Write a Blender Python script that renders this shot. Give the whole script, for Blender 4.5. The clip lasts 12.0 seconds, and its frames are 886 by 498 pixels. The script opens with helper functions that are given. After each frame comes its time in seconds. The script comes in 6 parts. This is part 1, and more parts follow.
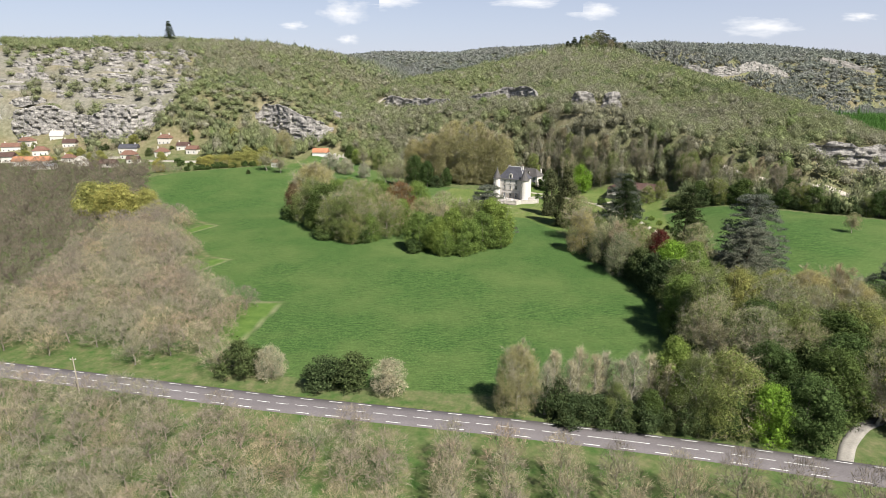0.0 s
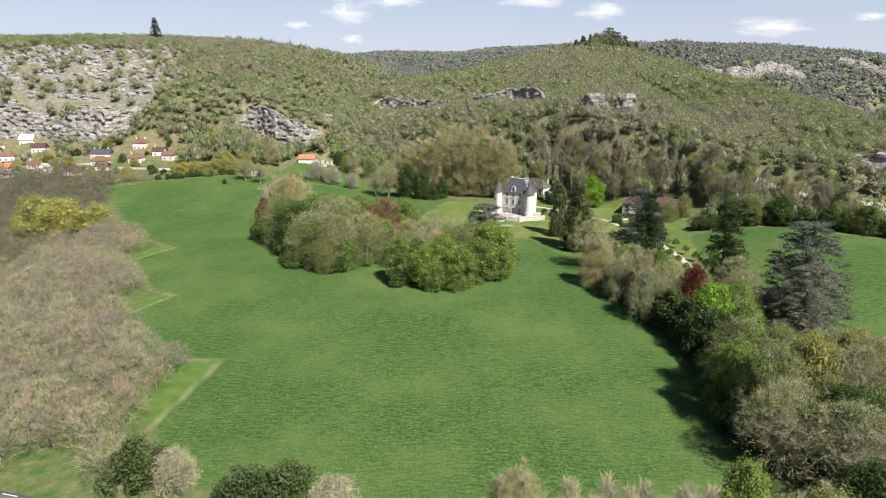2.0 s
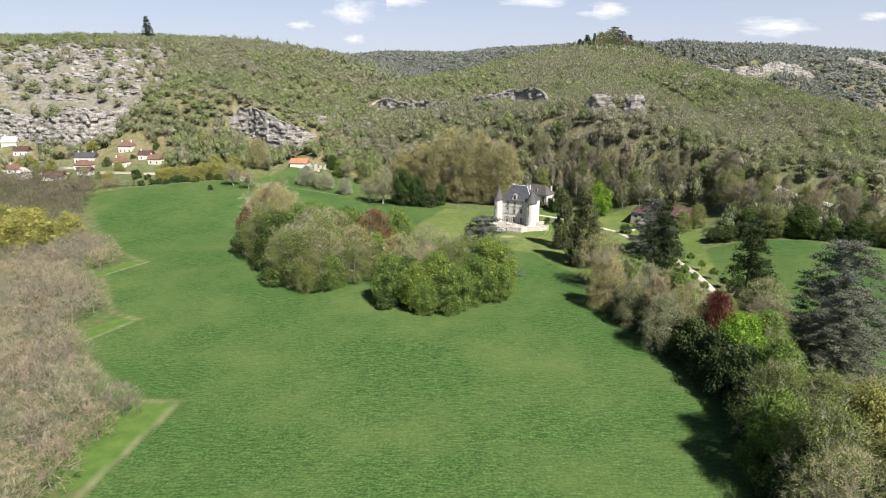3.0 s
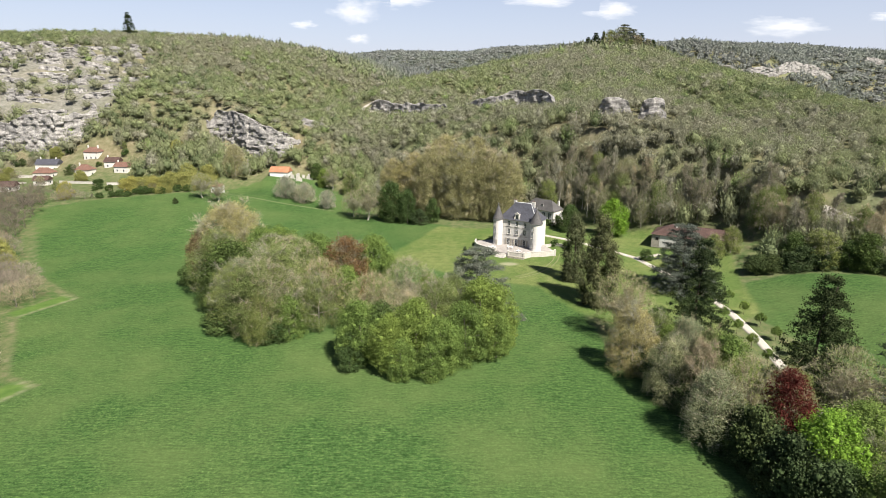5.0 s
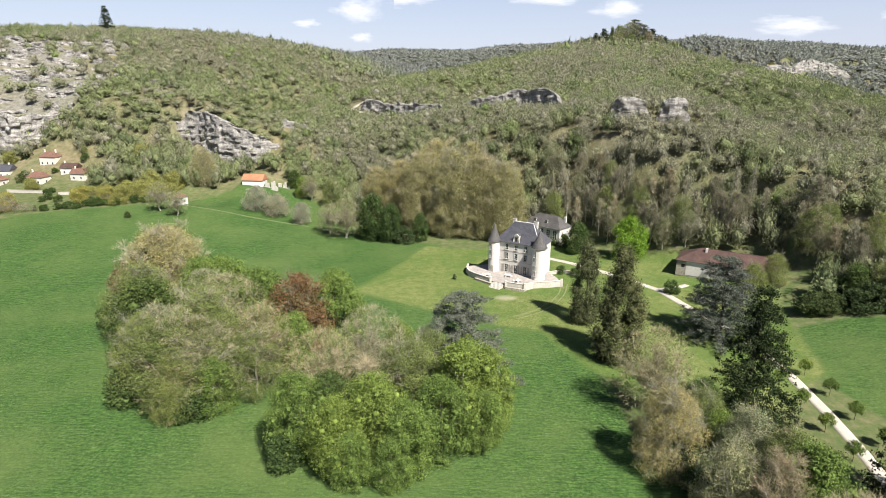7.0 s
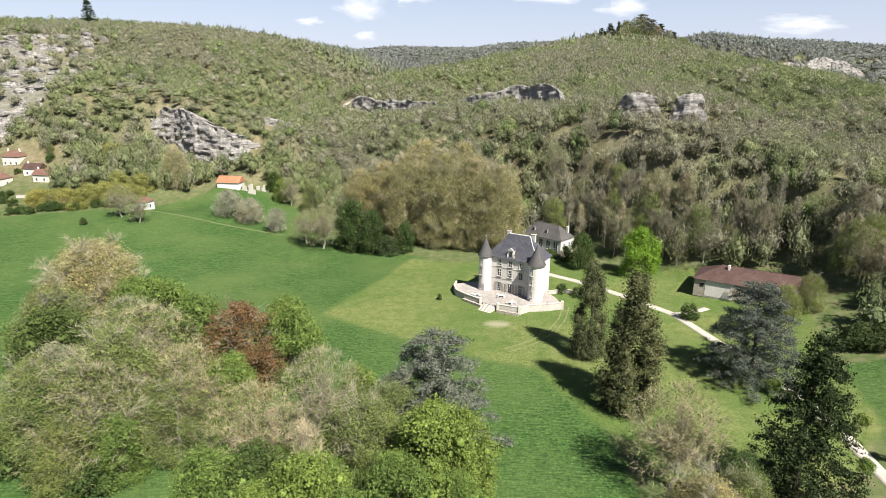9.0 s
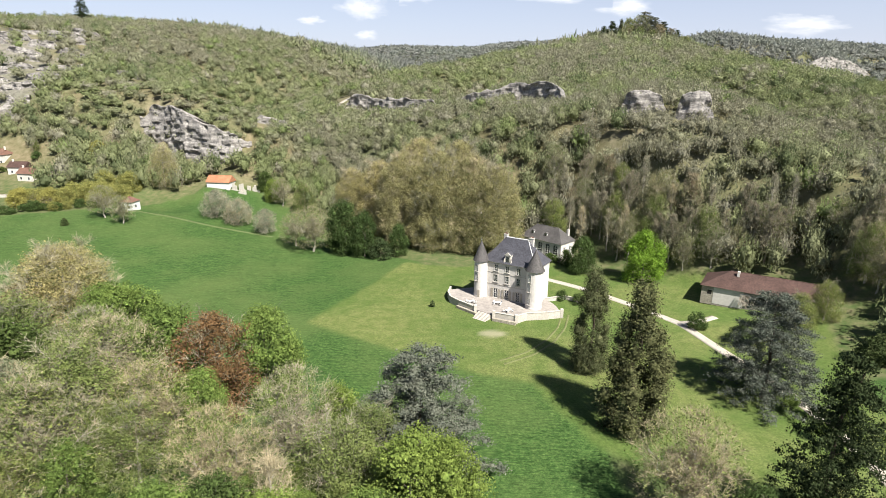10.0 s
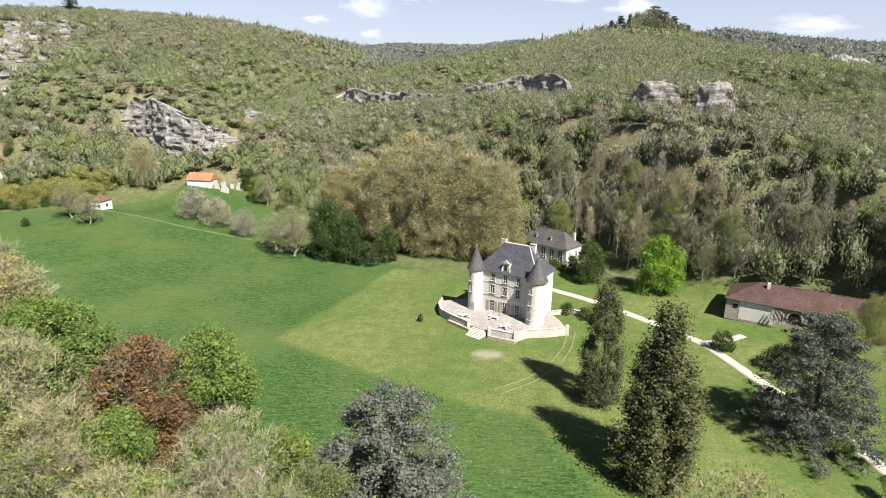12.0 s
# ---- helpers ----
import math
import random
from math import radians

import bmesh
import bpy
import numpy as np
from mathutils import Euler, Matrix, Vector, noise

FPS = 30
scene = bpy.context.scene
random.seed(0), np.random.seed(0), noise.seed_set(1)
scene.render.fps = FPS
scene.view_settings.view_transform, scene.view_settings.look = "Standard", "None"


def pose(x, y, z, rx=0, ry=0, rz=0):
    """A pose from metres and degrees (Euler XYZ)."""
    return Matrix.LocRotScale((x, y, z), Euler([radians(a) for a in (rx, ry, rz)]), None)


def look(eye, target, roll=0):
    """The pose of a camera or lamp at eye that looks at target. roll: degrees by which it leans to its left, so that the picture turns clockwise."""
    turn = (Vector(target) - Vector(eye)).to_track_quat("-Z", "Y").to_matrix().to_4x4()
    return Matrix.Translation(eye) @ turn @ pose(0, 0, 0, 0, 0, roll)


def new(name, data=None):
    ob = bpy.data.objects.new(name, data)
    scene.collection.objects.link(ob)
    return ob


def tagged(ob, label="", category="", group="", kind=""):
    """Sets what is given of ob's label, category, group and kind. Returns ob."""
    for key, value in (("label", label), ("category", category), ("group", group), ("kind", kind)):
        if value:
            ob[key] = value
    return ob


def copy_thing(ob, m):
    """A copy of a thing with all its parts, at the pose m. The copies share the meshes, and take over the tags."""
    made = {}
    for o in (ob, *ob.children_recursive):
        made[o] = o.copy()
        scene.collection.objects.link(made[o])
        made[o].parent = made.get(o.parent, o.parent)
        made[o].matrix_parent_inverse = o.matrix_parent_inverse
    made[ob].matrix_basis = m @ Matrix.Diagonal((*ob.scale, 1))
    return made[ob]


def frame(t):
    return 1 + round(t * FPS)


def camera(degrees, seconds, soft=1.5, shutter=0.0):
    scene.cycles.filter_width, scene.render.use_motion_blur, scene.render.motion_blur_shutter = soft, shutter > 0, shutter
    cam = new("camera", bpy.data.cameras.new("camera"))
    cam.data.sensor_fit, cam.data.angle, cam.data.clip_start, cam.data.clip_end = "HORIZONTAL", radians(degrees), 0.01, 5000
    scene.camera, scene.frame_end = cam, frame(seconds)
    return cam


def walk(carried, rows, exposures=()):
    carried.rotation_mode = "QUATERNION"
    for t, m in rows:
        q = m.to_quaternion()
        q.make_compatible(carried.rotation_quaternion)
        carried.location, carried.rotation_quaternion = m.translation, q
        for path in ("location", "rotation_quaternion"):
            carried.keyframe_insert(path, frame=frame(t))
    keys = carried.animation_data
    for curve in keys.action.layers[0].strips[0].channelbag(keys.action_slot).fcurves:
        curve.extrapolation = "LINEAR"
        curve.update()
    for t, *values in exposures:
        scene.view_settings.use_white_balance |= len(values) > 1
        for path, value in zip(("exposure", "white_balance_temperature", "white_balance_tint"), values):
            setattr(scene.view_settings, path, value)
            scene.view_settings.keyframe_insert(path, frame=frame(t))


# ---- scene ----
cam = camera(75.0, 12.0, 0.9)
METRES, EYE, TILT, LEAN, TURN = 195.8, 66.5, -16.3, 0.0, 0.0
ROWS = [
    (0.0, 0.0000, 0.0000, 0.0000, 0.00, 0.00, -0.00),
    (0.5, 0.0072, 0.0457, 0.0136, 0.13, 0.00, -0.05),
    (1.0, 0.0151, 0.0952, 0.0285, 0.26, -0.02, -0.15),
    (1.5, 0.0221, 0.1405, 0.0422, 0.39, -0.01, -0.19),
    (2.0, 0.0294, 0.1894, 0.0570, 0.53, -0.00, -0.25),
    (2.5, 0.0360, 0.2346, 0.0707, 0.63, 0.00, -0.29),
    (3.0, 0.0431, 0.2834, 0.0853, 0.78, 0.02, -0.32),
    (5.0, 0.0687, 0.4743, 0.1426, 1.21, 0.03, -0.54),
    (5.5, 0.0756, 0.5207, 0.1566, 1.32, 0.02, -0.58),
    (6.0, 0.0825, 0.5711, 0.1705, 1.42, -0.03, -0.62),
    (6.5, 0.0894, 0.6179, 0.1820, 1.53, -0.02, -0.67),
    (7.0, 0.0971, 0.6661, 0.1938, 1.62, -0.03, -0.71),
    (7.5, 0.1046, 0.7068, 0.2031, 1.72, -0.06, -0.76),
    (9.5, 0.1297, 0.8209, 0.2243, 2.07, -0.15, -1.05),
    (10.0, 0.1342, 0.8442, 0.2273, 2.11, -0.16, -1.14),
    (10.5, 0.1380, 0.8662, 0.2295, 2.09, -0.17, -1.18),
    (11.0, 0.1422, 0.8920, 0.2321, 2.40, -0.18, -1.31),
    (11.5, 0.1450, 0.9166, 0.2342, 2.51, -0.17, -1.40),
    (12.0, 0.1494, 0.9439, 0.2363, 2.56, -0.18, -1.44),
]
walk(cam, [(t, pose(0, 0, EYE, TILT, LEAN, TURN) @ pose(METRES * x, METRES * y, METRES * z, 90 + pitch, roll, yaw)) for t, x, y, z, yaw, pitch, roll in ROWS], [(0.0, 1.15), (5.0, 1.27), (9.5, 1.33), (12.0, 1.33)])

# ---- world, sun, exposure ----
SUN_EL, SUN_AZ = radians(51), math.atan2(0.63, -0.777)   # azimuth of the sun from +y, clockwise
world = bpy.data.worlds.new("sky")
scene.world = world
world.use_nodes = True
wt = world.node_tree
sky = wt.nodes.new("ShaderNodeTexSky")
sky.sky_type = "NISHITA"
sky.sun_disc = False
sky.sun_elevation, sky.sun_rotation = SUN_EL, SUN_AZ
sky.altitude, sky.air_density, sky.dust_density, sky.ozone_density = 100, 1.0, 1.0, 3.0
haze = wt.nodes.new("ShaderNodeMix")
haze.data_type = "RGBA"
haze.inputs[7].default_value = (9.3, 9.6, 12.0, 1)
over, axes, low = wt.nodes.new("ShaderNodeTexCoord"), wt.nodes.new("ShaderNodeSeparateXYZ"), wt.nodes.new("ShaderNodeMapRange")
low.inputs["From Min"].default_value, low.inputs["From Max"].default_value = 0.0, 0.45
low.inputs["To Min"].default_value, low.inputs["To Max"].default_value = 0.60, 0.0
wt.links.new(over.outputs["Generated"], axes.inputs[0])
wt.links.new(axes.outputs[2], low.inputs["Value"])
wt.links.new(low.outputs[0], haze.inputs[0])
wt.links.new(sky.outputs[0], haze.inputs[6])
wt.links.new(haze.outputs[2], wt.nodes["Background"].inputs[0])
wt.nodes["Background"].inputs[1].default_value = 0.041
sun_data = bpy.data.lights.new("sun", "SUN")
sun_data.energy, sun_data.angle, sun_data.color = 5.3, radians(0.55), (1.0, 0.955, 0.875)
sun = new("sun", sun_data)
sun_dir = Vector((math.sin(SUN_AZ) * math.cos(SUN_EL), math.cos(SUN_AZ) * math.cos(SUN_EL), math.sin(SUN_EL)))
sun.matrix_world = look(Vector((60, 200, 0)) + sun_dir * 400, (60, 200, 0))


# ---- materials ----
REFLECT = 0.71   # common scale of the base colours


def material(name, rough=0.9):
    m = bpy.data.materials.new(name)
    m.use_nodes = True
    b = m.node_tree.nodes["Principled BSDF"]
    b.inputs["Roughness"].default_value = rough
    b.inputs["Specular IOR Level"].default_value = 0.25
    return m, m.node_tree, b


def node(nt, kind, **values):
    n = nt.nodes.new(kind)
    for key, value in values.items():
        n.inputs[key].default_value = value
    return n


def coords(nt, scale=(1, 1, 1), which="Object"):
    tc = nt.nodes.new("ShaderNodeTexCoord")
    mp = nt.nodes.new("ShaderNodeMapping")
    mp.inputs["Scale"].default_value = scale
    nt.links.new(tc.outputs[which], mp.inputs["Vector"])
    return mp.outputs[0]


def noise_tex(nt, vec, scale, detail=4.0, rough=0.55):
    n = node(nt, "ShaderNodeTexNoise", Scale=scale, Detail=detail, Roughness=rough)
    nt.links.new(vec, n.inputs["Vector"])
    return n.outputs["Fac"]


def ramp(nt, fac, stops):
    r = nt.nodes.new("ShaderNodeValToRGB")
    el = r.color_ramp.elements
    el[0].position, el[0].color = stops[0][0], (*stops[0][1], 1)
    el[1].position, el[1].color = stops[-1][0], (*stops[-1][1], 1)
    for p, c in stops[1:-1]:
        e = el.new(p)
        e.color = (*c, 1)
    nt.links.new(fac, r.inputs[0])
    return r.outputs[0]


def mix(nt, a, b, fac, mode="MIX"):
    m = nt.nodes.new("ShaderNodeMix")
    m.data_type, m.blend_type = "RGBA", mode
    for sock, val in ((m.inputs[6], a), (m.inputs[7], b), (m.inputs[0], fac)):
        if hasattr(val, "is_linked"):
            nt.links.new(val, sock)
        elif isinstance(val, (int, float)):
            sock.default_value = val
        else:
            sock.default_value = (*val, 1)
    return m.outputs[2]


def bump(nt, b, height, strength, distance):
    n = node(nt, "ShaderNodeBump", Strength=strength, Distance=distance)
    nt.links.new(height, n.inputs["Height"])
    nt.links.new(n.outputs[0], b.inputs["Normal"])


def attr(nt, name):
    a = nt.nodes.new("ShaderNodeAttribute")
    a.attribute_name = name
    return a


def plain(name, colour, rough=0.85, grain=6.0, spread=0.18, relief=0.02, big=0.35):
    """A surface of one colour with grain at two scales and fine relief."""
    m, nt, b = material(name, rough)
    v = coords(nt)
    c = np.array(colour) * REFLECT
    fine, broad = noise_tex(nt, v, grain, 5), noise_tex(nt, v, big, 3)
    col = ramp(nt, fine, [(0.3, tuple(c * (1 - spread))), (0.7, tuple(np.minimum(c * (1 + spread), 0.95)))])
    col = mix(nt, col, ramp(nt, broad, [(0.35, (1 - spread,) * 3), (0.65, (1.0, 1.0, 1.0))]), 0.8, "MULTIPLY")
    nt.links.new(col, b.inputs["Base Color"])
    bump(nt, b, fine, 0.5, relief)
    return m


def leaf_material(name, colour, spread=0.35, glow=0.35):
    """Leaves that let some light through, each a little different."""
    m = bpy.data.materials.new(name)
    m.use_nodes = True
    nt = m.node_tree
    nt.nodes.remove(nt.nodes["Principled BSDF"])
    geo = nt.nodes.new("ShaderNodeNewGeometry")
    info = nt.nodes.new("ShaderNodeObjectInfo")
    c = np.array(colour) * REFLECT
    col = ramp(nt, geo.outputs["Random Per Island"], [(0.0, tuple(c * (1 - spread))), (0.5, tuple(c)), (1.0, tuple(np.minimum(c * (1 + spread), 1)))])
    tone = ramp(nt, info.outputs["Random"], [(0.0, (0.8, 0.82, 0.85)), (0.5, (1.0, 1.0, 1.0)), (1.0, (1.15, 1.06, 0.95))])
    col = mix(nt, col, tone, 1.0, "MULTIPLY")
    # clump-scale noise takes the leaf colour darker and lighter
    clump_tone = noise_tex(nt, coords(nt), 0.65, 3, 0.6)
    col = mix(nt, col, ramp(nt, clump_tone, [(0.36, (0.66, 0.70, 0.68)), (0.64, (1.28, 1.24, 1.2))]), 1.0, "MULTIPLY")
    d, t, mx = nt.nodes.new("ShaderNodeBsdfDiffuse"), nt.nodes.new("ShaderNodeBsdfTranslucent"), nt.nodes.new("ShaderNodeMixShader")
    nt.links.new(col, d.inputs[0]), nt.links.new(col, t.inputs[0])
    mx.inputs[0].default_value = glow * 0.5
    nt.links.new(d.outputs[0], mx.inputs[1]), nt.links.new(t.outputs[0], mx.inputs[2])
    nt.links.new(mx.outputs[0], nt.nodes["Material Output"].inputs[0])
    return m


def woods_material(name):
    """Crowns of the far woods: each tree brings its tint, distant ones with painted haze."""
    m = bpy.data.materials.new(name)
    m.use_nodes = True
    nt = m.node_tree
    nt.nodes.remove(nt.nodes["Principled BSDF"])
    geo = nt.nodes.new("ShaderNodeNewGeometry")
    shade = ramp(nt, geo.outputs["Random Per Island"], [(0.0, (0.88, 0.88, 0.89)), (1.0, (1.14, 1.14, 1.12))])
    col = mix(nt, attr(nt, "tint").outputs["Color"], shade, 1.0, "MULTIPLY")
    grain = noise_tex(nt, coords(nt), 0.9, 5, 0.7)
    col = mix(nt, col, ramp(nt, grain, [(0.32, (0.84, 0.85, 0.86)), (0.68, (1.13, 1.12, 1.1))]), 1.0, "MULTIPLY")
    col = mix(nt, col, (REFLECT,) * 3, 1.0, "MULTIPLY")
    d, t, mx = nt.nodes.new("ShaderNodeBsdfDiffuse"), nt.nodes.new("ShaderNodeBsdfTranslucent"), nt.nodes.new("ShaderNodeMixShader")
    nt.links.new(col, d.inputs[0]), nt.links.new(col, t.inputs[0])
    bp = node(nt, "ShaderNodeBump", Strength=0.9, Distance=0.9)
    nt.links.new(grain, bp.inputs["Height"]), nt.links.new(bp.outputs[0], d.inputs["Normal"])
    mx.inputs[0].default_value = 0.38
    nt.links.new(d.outputs[0], mx.inputs[1]), nt.links.new(t.outputs[0], mx.inputs[2])
    nt.links.new(mx.outputs[0], nt.nodes["Material Output"].inputs[0])
    return m


def ground_material():
    m, nt, b = material("grass_and_soil", 0.95)
    b.inputs["Specular IOR Level"].default_value = 0.1
    v = coords(nt)
    streak = coords(nt, (0.4, 2.2, 1))
    fine = noise_tex(nt, v, 1.6, 6, 0.65)
    tuft = noise_tex(nt, v, 0.35, 5, 0.6)
    broad = noise_tex(nt, v, 0.03, 4, 0.6)
    rows = noise_tex(nt, streak, 0.8, 5, 0.7)
    # meadow: deep green, mown in streaks
    mead = ramp(nt, fine, [(0.32, (0.028, 0.066, 0.018)), (0.5, (0.050, 0.101, 0.029)), (0.68, (0.086, 0.143, 0.046))])
    mead = mix(nt, mead, ramp(nt, rows, [(0.34, (0.6, 0.66, 0.62)), (0.66, (1.38, 1.3, 1.25))]), 0.9, "MULTIPLY")
    thin = noise_tex(nt, coords(nt, (0.5, 4.5, 1)), 1.1, 4, 0.7)
    mead = mix(nt, mead, ramp(nt, thin, [(0.36, (0.66, 0.7, 0.66)), (0.64, (1.34, 1.3, 1.26))]), 0.85, "MULTIPLY")
    speck = noise_tex(nt, v, 4.5, 3, 0.6)
    mead = mix(nt, mead, ramp(nt, speck, [(0.34, (0.62, 0.65, 0.62)), (0.66, (1.4, 1.36, 1.3))]), 0.85, "MULTIPLY")
    mead = mix(nt, mead, (0.116, 0.155, 0.050), ramp(nt, broad, [(0.42, (0, 0, 0)), (0.7, (0.6, 0.6, 0.6))]))
    # lawn: shorter, yellower
    lawn = ramp(nt, tuft, [(0.3, (0.105, 0.142, 0.040)), (0.7, (0.190, 0.205, 0.080))])
    lawn = mix(nt, lawn, ramp(nt, speck, [(0.34, (0.62, 0.64, 0.6)), (0.62, (1.2, 1.2, 1.15)), (0.8, (1.9, 1.9, 1.9))]), 0.85, "MULTIPLY")
    lawn = mix(nt, lawn, (0.07, 0.125, 0.028), ramp(nt, broad, [(0.4, (0.7, 0.7, 0.7)), (0.6, (0, 0, 0))]))
    lawn = mix(nt, lawn, ramp(nt, fine, [(0.32, (0.68, 0.7, 0.68)), (0.68, (1.25, 1.25, 1.2))]), 0.8, "MULTIPLY")
    # orchard floor: grass with litter and bare soil
    orch = ramp(nt, tuft, [(0.32, (0.052, 0.105, 0.026)), (0.55, (0.105, 0.130, 0.050)), (0.75, (0.185, 0.160, 0.095))])
    orch = mix(nt, orch, ramp(nt, fine, [(0.3, (0.7, 0.72, 0.7)), (0.7, (1.2, 1.2, 1.15))]), 0.8, "MULTIPLY")
    # wood floor: leaf litter, dry grass, scree
    wood = ramp(nt, tuft, [(0.3, (0.120, 0.118, 0.062)), (0.55, (0.185, 0.170, 0.105)), (0.8, (0.260, 0.230, 0.165))])
    wood = mix(nt, wood, ramp(nt, broad, [(0.35, (0.75, 0.9, 0.7)), (0.65, (1.1, 1.0, 0.95))]), 0.9, "MULTIPLY")
    # strip left unmown at the field corners
    strip = ramp(nt, tuft, [(0.3, (0.066, 0.122, 0.026)), (0.7, (0.105, 0.165, 0.038))])
    zone, zone2 = attr(nt, "zone"), attr(nt, "zone2")
    sep, sep2 = nt.nodes.new("ShaderNodeSeparateColor"), nt.nodes.new("ShaderNodeSeparateColor")
    nt.links.new(zone.outputs["Color"], sep.inputs[0]), nt.links.new(zone2.outputs["Color"], sep2.inputs[0])
    col = mix(nt, wood, mead, sep.outputs[0])
    col = mix(nt, col, lawn, sep.outputs[1])
    col = mix(nt, col, orch, sep.outputs[2])
    col = mix(nt, col, strip, sep2.outputs[0])
    rock = ramp(nt, tuft, [(0.3, (0.14, 0.132, 0.12)), (0.7, (0.31, 0.295, 0.275))])
    rock = mix(nt, rock, ramp(nt, fine, [(0.35, (0.55, 0.56, 0.5)), (0.65, (1.15, 1.13, 1.1))]), 0.9, "MULTIPLY")
    col = mix(nt, col, rock, sep2.outputs[1])
    col = mix(nt, col, (0.40, 0.36, 0.26), sep2.outputs[2])
    col = mix(nt, col, (REFLECT,) * 3, 1.0, "MULTIPLY")
    nt.links.new(col, b.inputs["Base Color"])
    bump(nt, b, fine, 0.6, 0.12)
    return m


M_GROUND = ground_material()
M_WOODS = woods_material("woodland_crowns")
M_ASPHALT = plain("asphalt", (0.16, 0.145, 0.15), 0.9, 3.0, 0.14, 0.01, 0.15)
M_LINE = plain("road_paint", (0.75, 0.75, 0.73), 0.7, 4.0, 0.12, 0.003)
M_GRAVEL = plain("pale_gravel", (0.50, 0.455, 0.39), 0.95, 5.0, 0.2, 0.03)
M_RENDER = plain("pale_lime_render", (0.69, 0.655, 0.61), 0.92, 1.5, 0.09, 0.01, 0.3)
M_STONE = plain("pale_cut_stone", (0.58, 0.54, 0.48), 0.9, 2.5, 0.16, 0.02, 0.5)
M_RUBBLE = plain("rubble_stone", (0.42, 0.38, 0.31), 0.95, 2.2, 0.32, 0.05, 0.8)
M_SLATE = plain("blue_grey_slate", (0.085, 0.085, 0.100), 0.55, 2.2, 0.3, 0.015, 0.5)
M_OLDSLATE = plain("weathered_slate", (0.105, 0.098, 0.095), 0.7, 2.2, 0.35, 0.02, 0.4)
M_TILE_BROWN = plain("brown_roof_tile", (0.105, 0.062, 0.052), 0.85, 2.6, 0.35, 0.03, 0.3)
M_TILE_ORANGE = plain("orange_roof_tile", (0.46, 0.21, 0.115), 0.85, 2.6, 0.28, 0.03, 0.3)
M_TILE_RED = plain("red_roof_tile", (0.21, 0.115, 0.085), 0.85, 2.6, 0.3, 0.03, 0.3)
M_SHUTTER = plain("beige_shutter_paint", (0.46, 0.42, 0.35), 0.7, 3.0, 0.1, 0.005)
M_WHITE = plain("white_paint", (0.78, 0.78, 0.76), 0.6, 3.0, 0.06, 0.003)
M_VILLAGE = plain("beige_village_render", (0.72, 0.68, 0.62), 0.92, 1.5, 0.1, 0.01, 0.3)
M_BARK = plain("grey_bark", (0.25, 0.22, 0.18), 0.95, 4.0, 0.35, 0.05, 0.6)
M_BARK_PALE = plain("pale_bark", (0.48, 0.44, 0.37), 0.95, 4.0, 0.25, 0.04, 0.6)
M_BARK_DARK = plain("dark_bark", (0.10, 0.075, 0.055), 0.95, 4.0, 0.3, 0.05, 0.6)
M_WOODPOLE = plain("weathered_pole_wood", (0.42, 0.37, 0.30), 0.9, 5.0, 0.2, 0.02)
M_METAL, _, _b = material("galvanised_metal", 0.45)
_b.inputs["Base Color"].default_value, _b.inputs["Metallic"].default_value = (0.5, 0.5, 0.5, 1), 0.8
# near-black colour that stands for the shade inside the barn
M_DARK = plain("painted_interior_shade", (0.02, 0.018, 0.016), 0.9, 3.0, 0.2, 0.005)
M_GLASS, _, _b = material("window_glass", 0.08)
_b.inputs["Base Color"].default_value = (0.03, 0.035, 0.04, 1)
_b.inputs["Specular IOR Level"].default_value = 0.6


def cliff_material():
    m, nt, b = material("limestone_cliff", 0.95)
    v, flat = coords(nt), coords(nt, (0.35, 0.35, 1.8))
    strata = noise_tex(nt, flat, 0.35, 6, 0.65)
    stain = noise_tex(nt, coords(nt, (1, 1, 0.25)), 0.16, 4, 0.6)
    fine = noise_tex(nt, v, 1.2, 6, 0.7)
    col = ramp(nt, strata, [(0.3, (0.12, 0.114, 0.110)), (0.42, (0.29, 0.275, 0.262)), (0.7, (0.50, 0.475, 0.445))])
    col = mix(nt, col, (0.17, 0.165, 0.165), ramp(nt, stain, [(0.5, (0, 0, 0)), (0.68, (0.75, 0.75, 0.75))]))
    col = mix(nt, col, ramp(nt, fine, [(0.34, (0.5, 0.5, 0.52)), (0.66, (1.25, 1.23, 1.18))]), 0.95, "MULTIPLY")
    crack = noise_tex(nt, coords(nt, (1, 1, 0.4)), 0.9, 6, 0.75)
    col = mix(nt, col, (0.06, 0.055, 0.05), ramp(nt, crack, [(0.33, (0.85, 0.85, 0.85)), (0.43, (0, 0, 0))]))
    moss = noise_tex(nt, v, 0.22, 6, 0.7)
    col = mix(nt, col, (0.09, 0.095, 0.055), ramp(nt, moss, [(0.57, (0, 0, 0)), (0.64, (0.75, 0.75, 0.75))]))
    col = mix(nt, col, (REFLECT,) * 3, 1.0, "MULTIPLY")
    nt.links.new(col, b.inputs["Base Color"])
    bump(nt, b, strata, 1.0, 0.8)
    return m


M_CLIFF = cliff_material()


# ---- mesh helpers ----
def part(name, bm, mat, parent=None, label=""):
    me = bpy.data.meshes.new(name)
    bm.to_mesh(me)
    bm.free()
    me.materials.append(mat)
    ob = new(name, me)
    if parent:
        ob.parent = parent
    return tagged(ob, label)


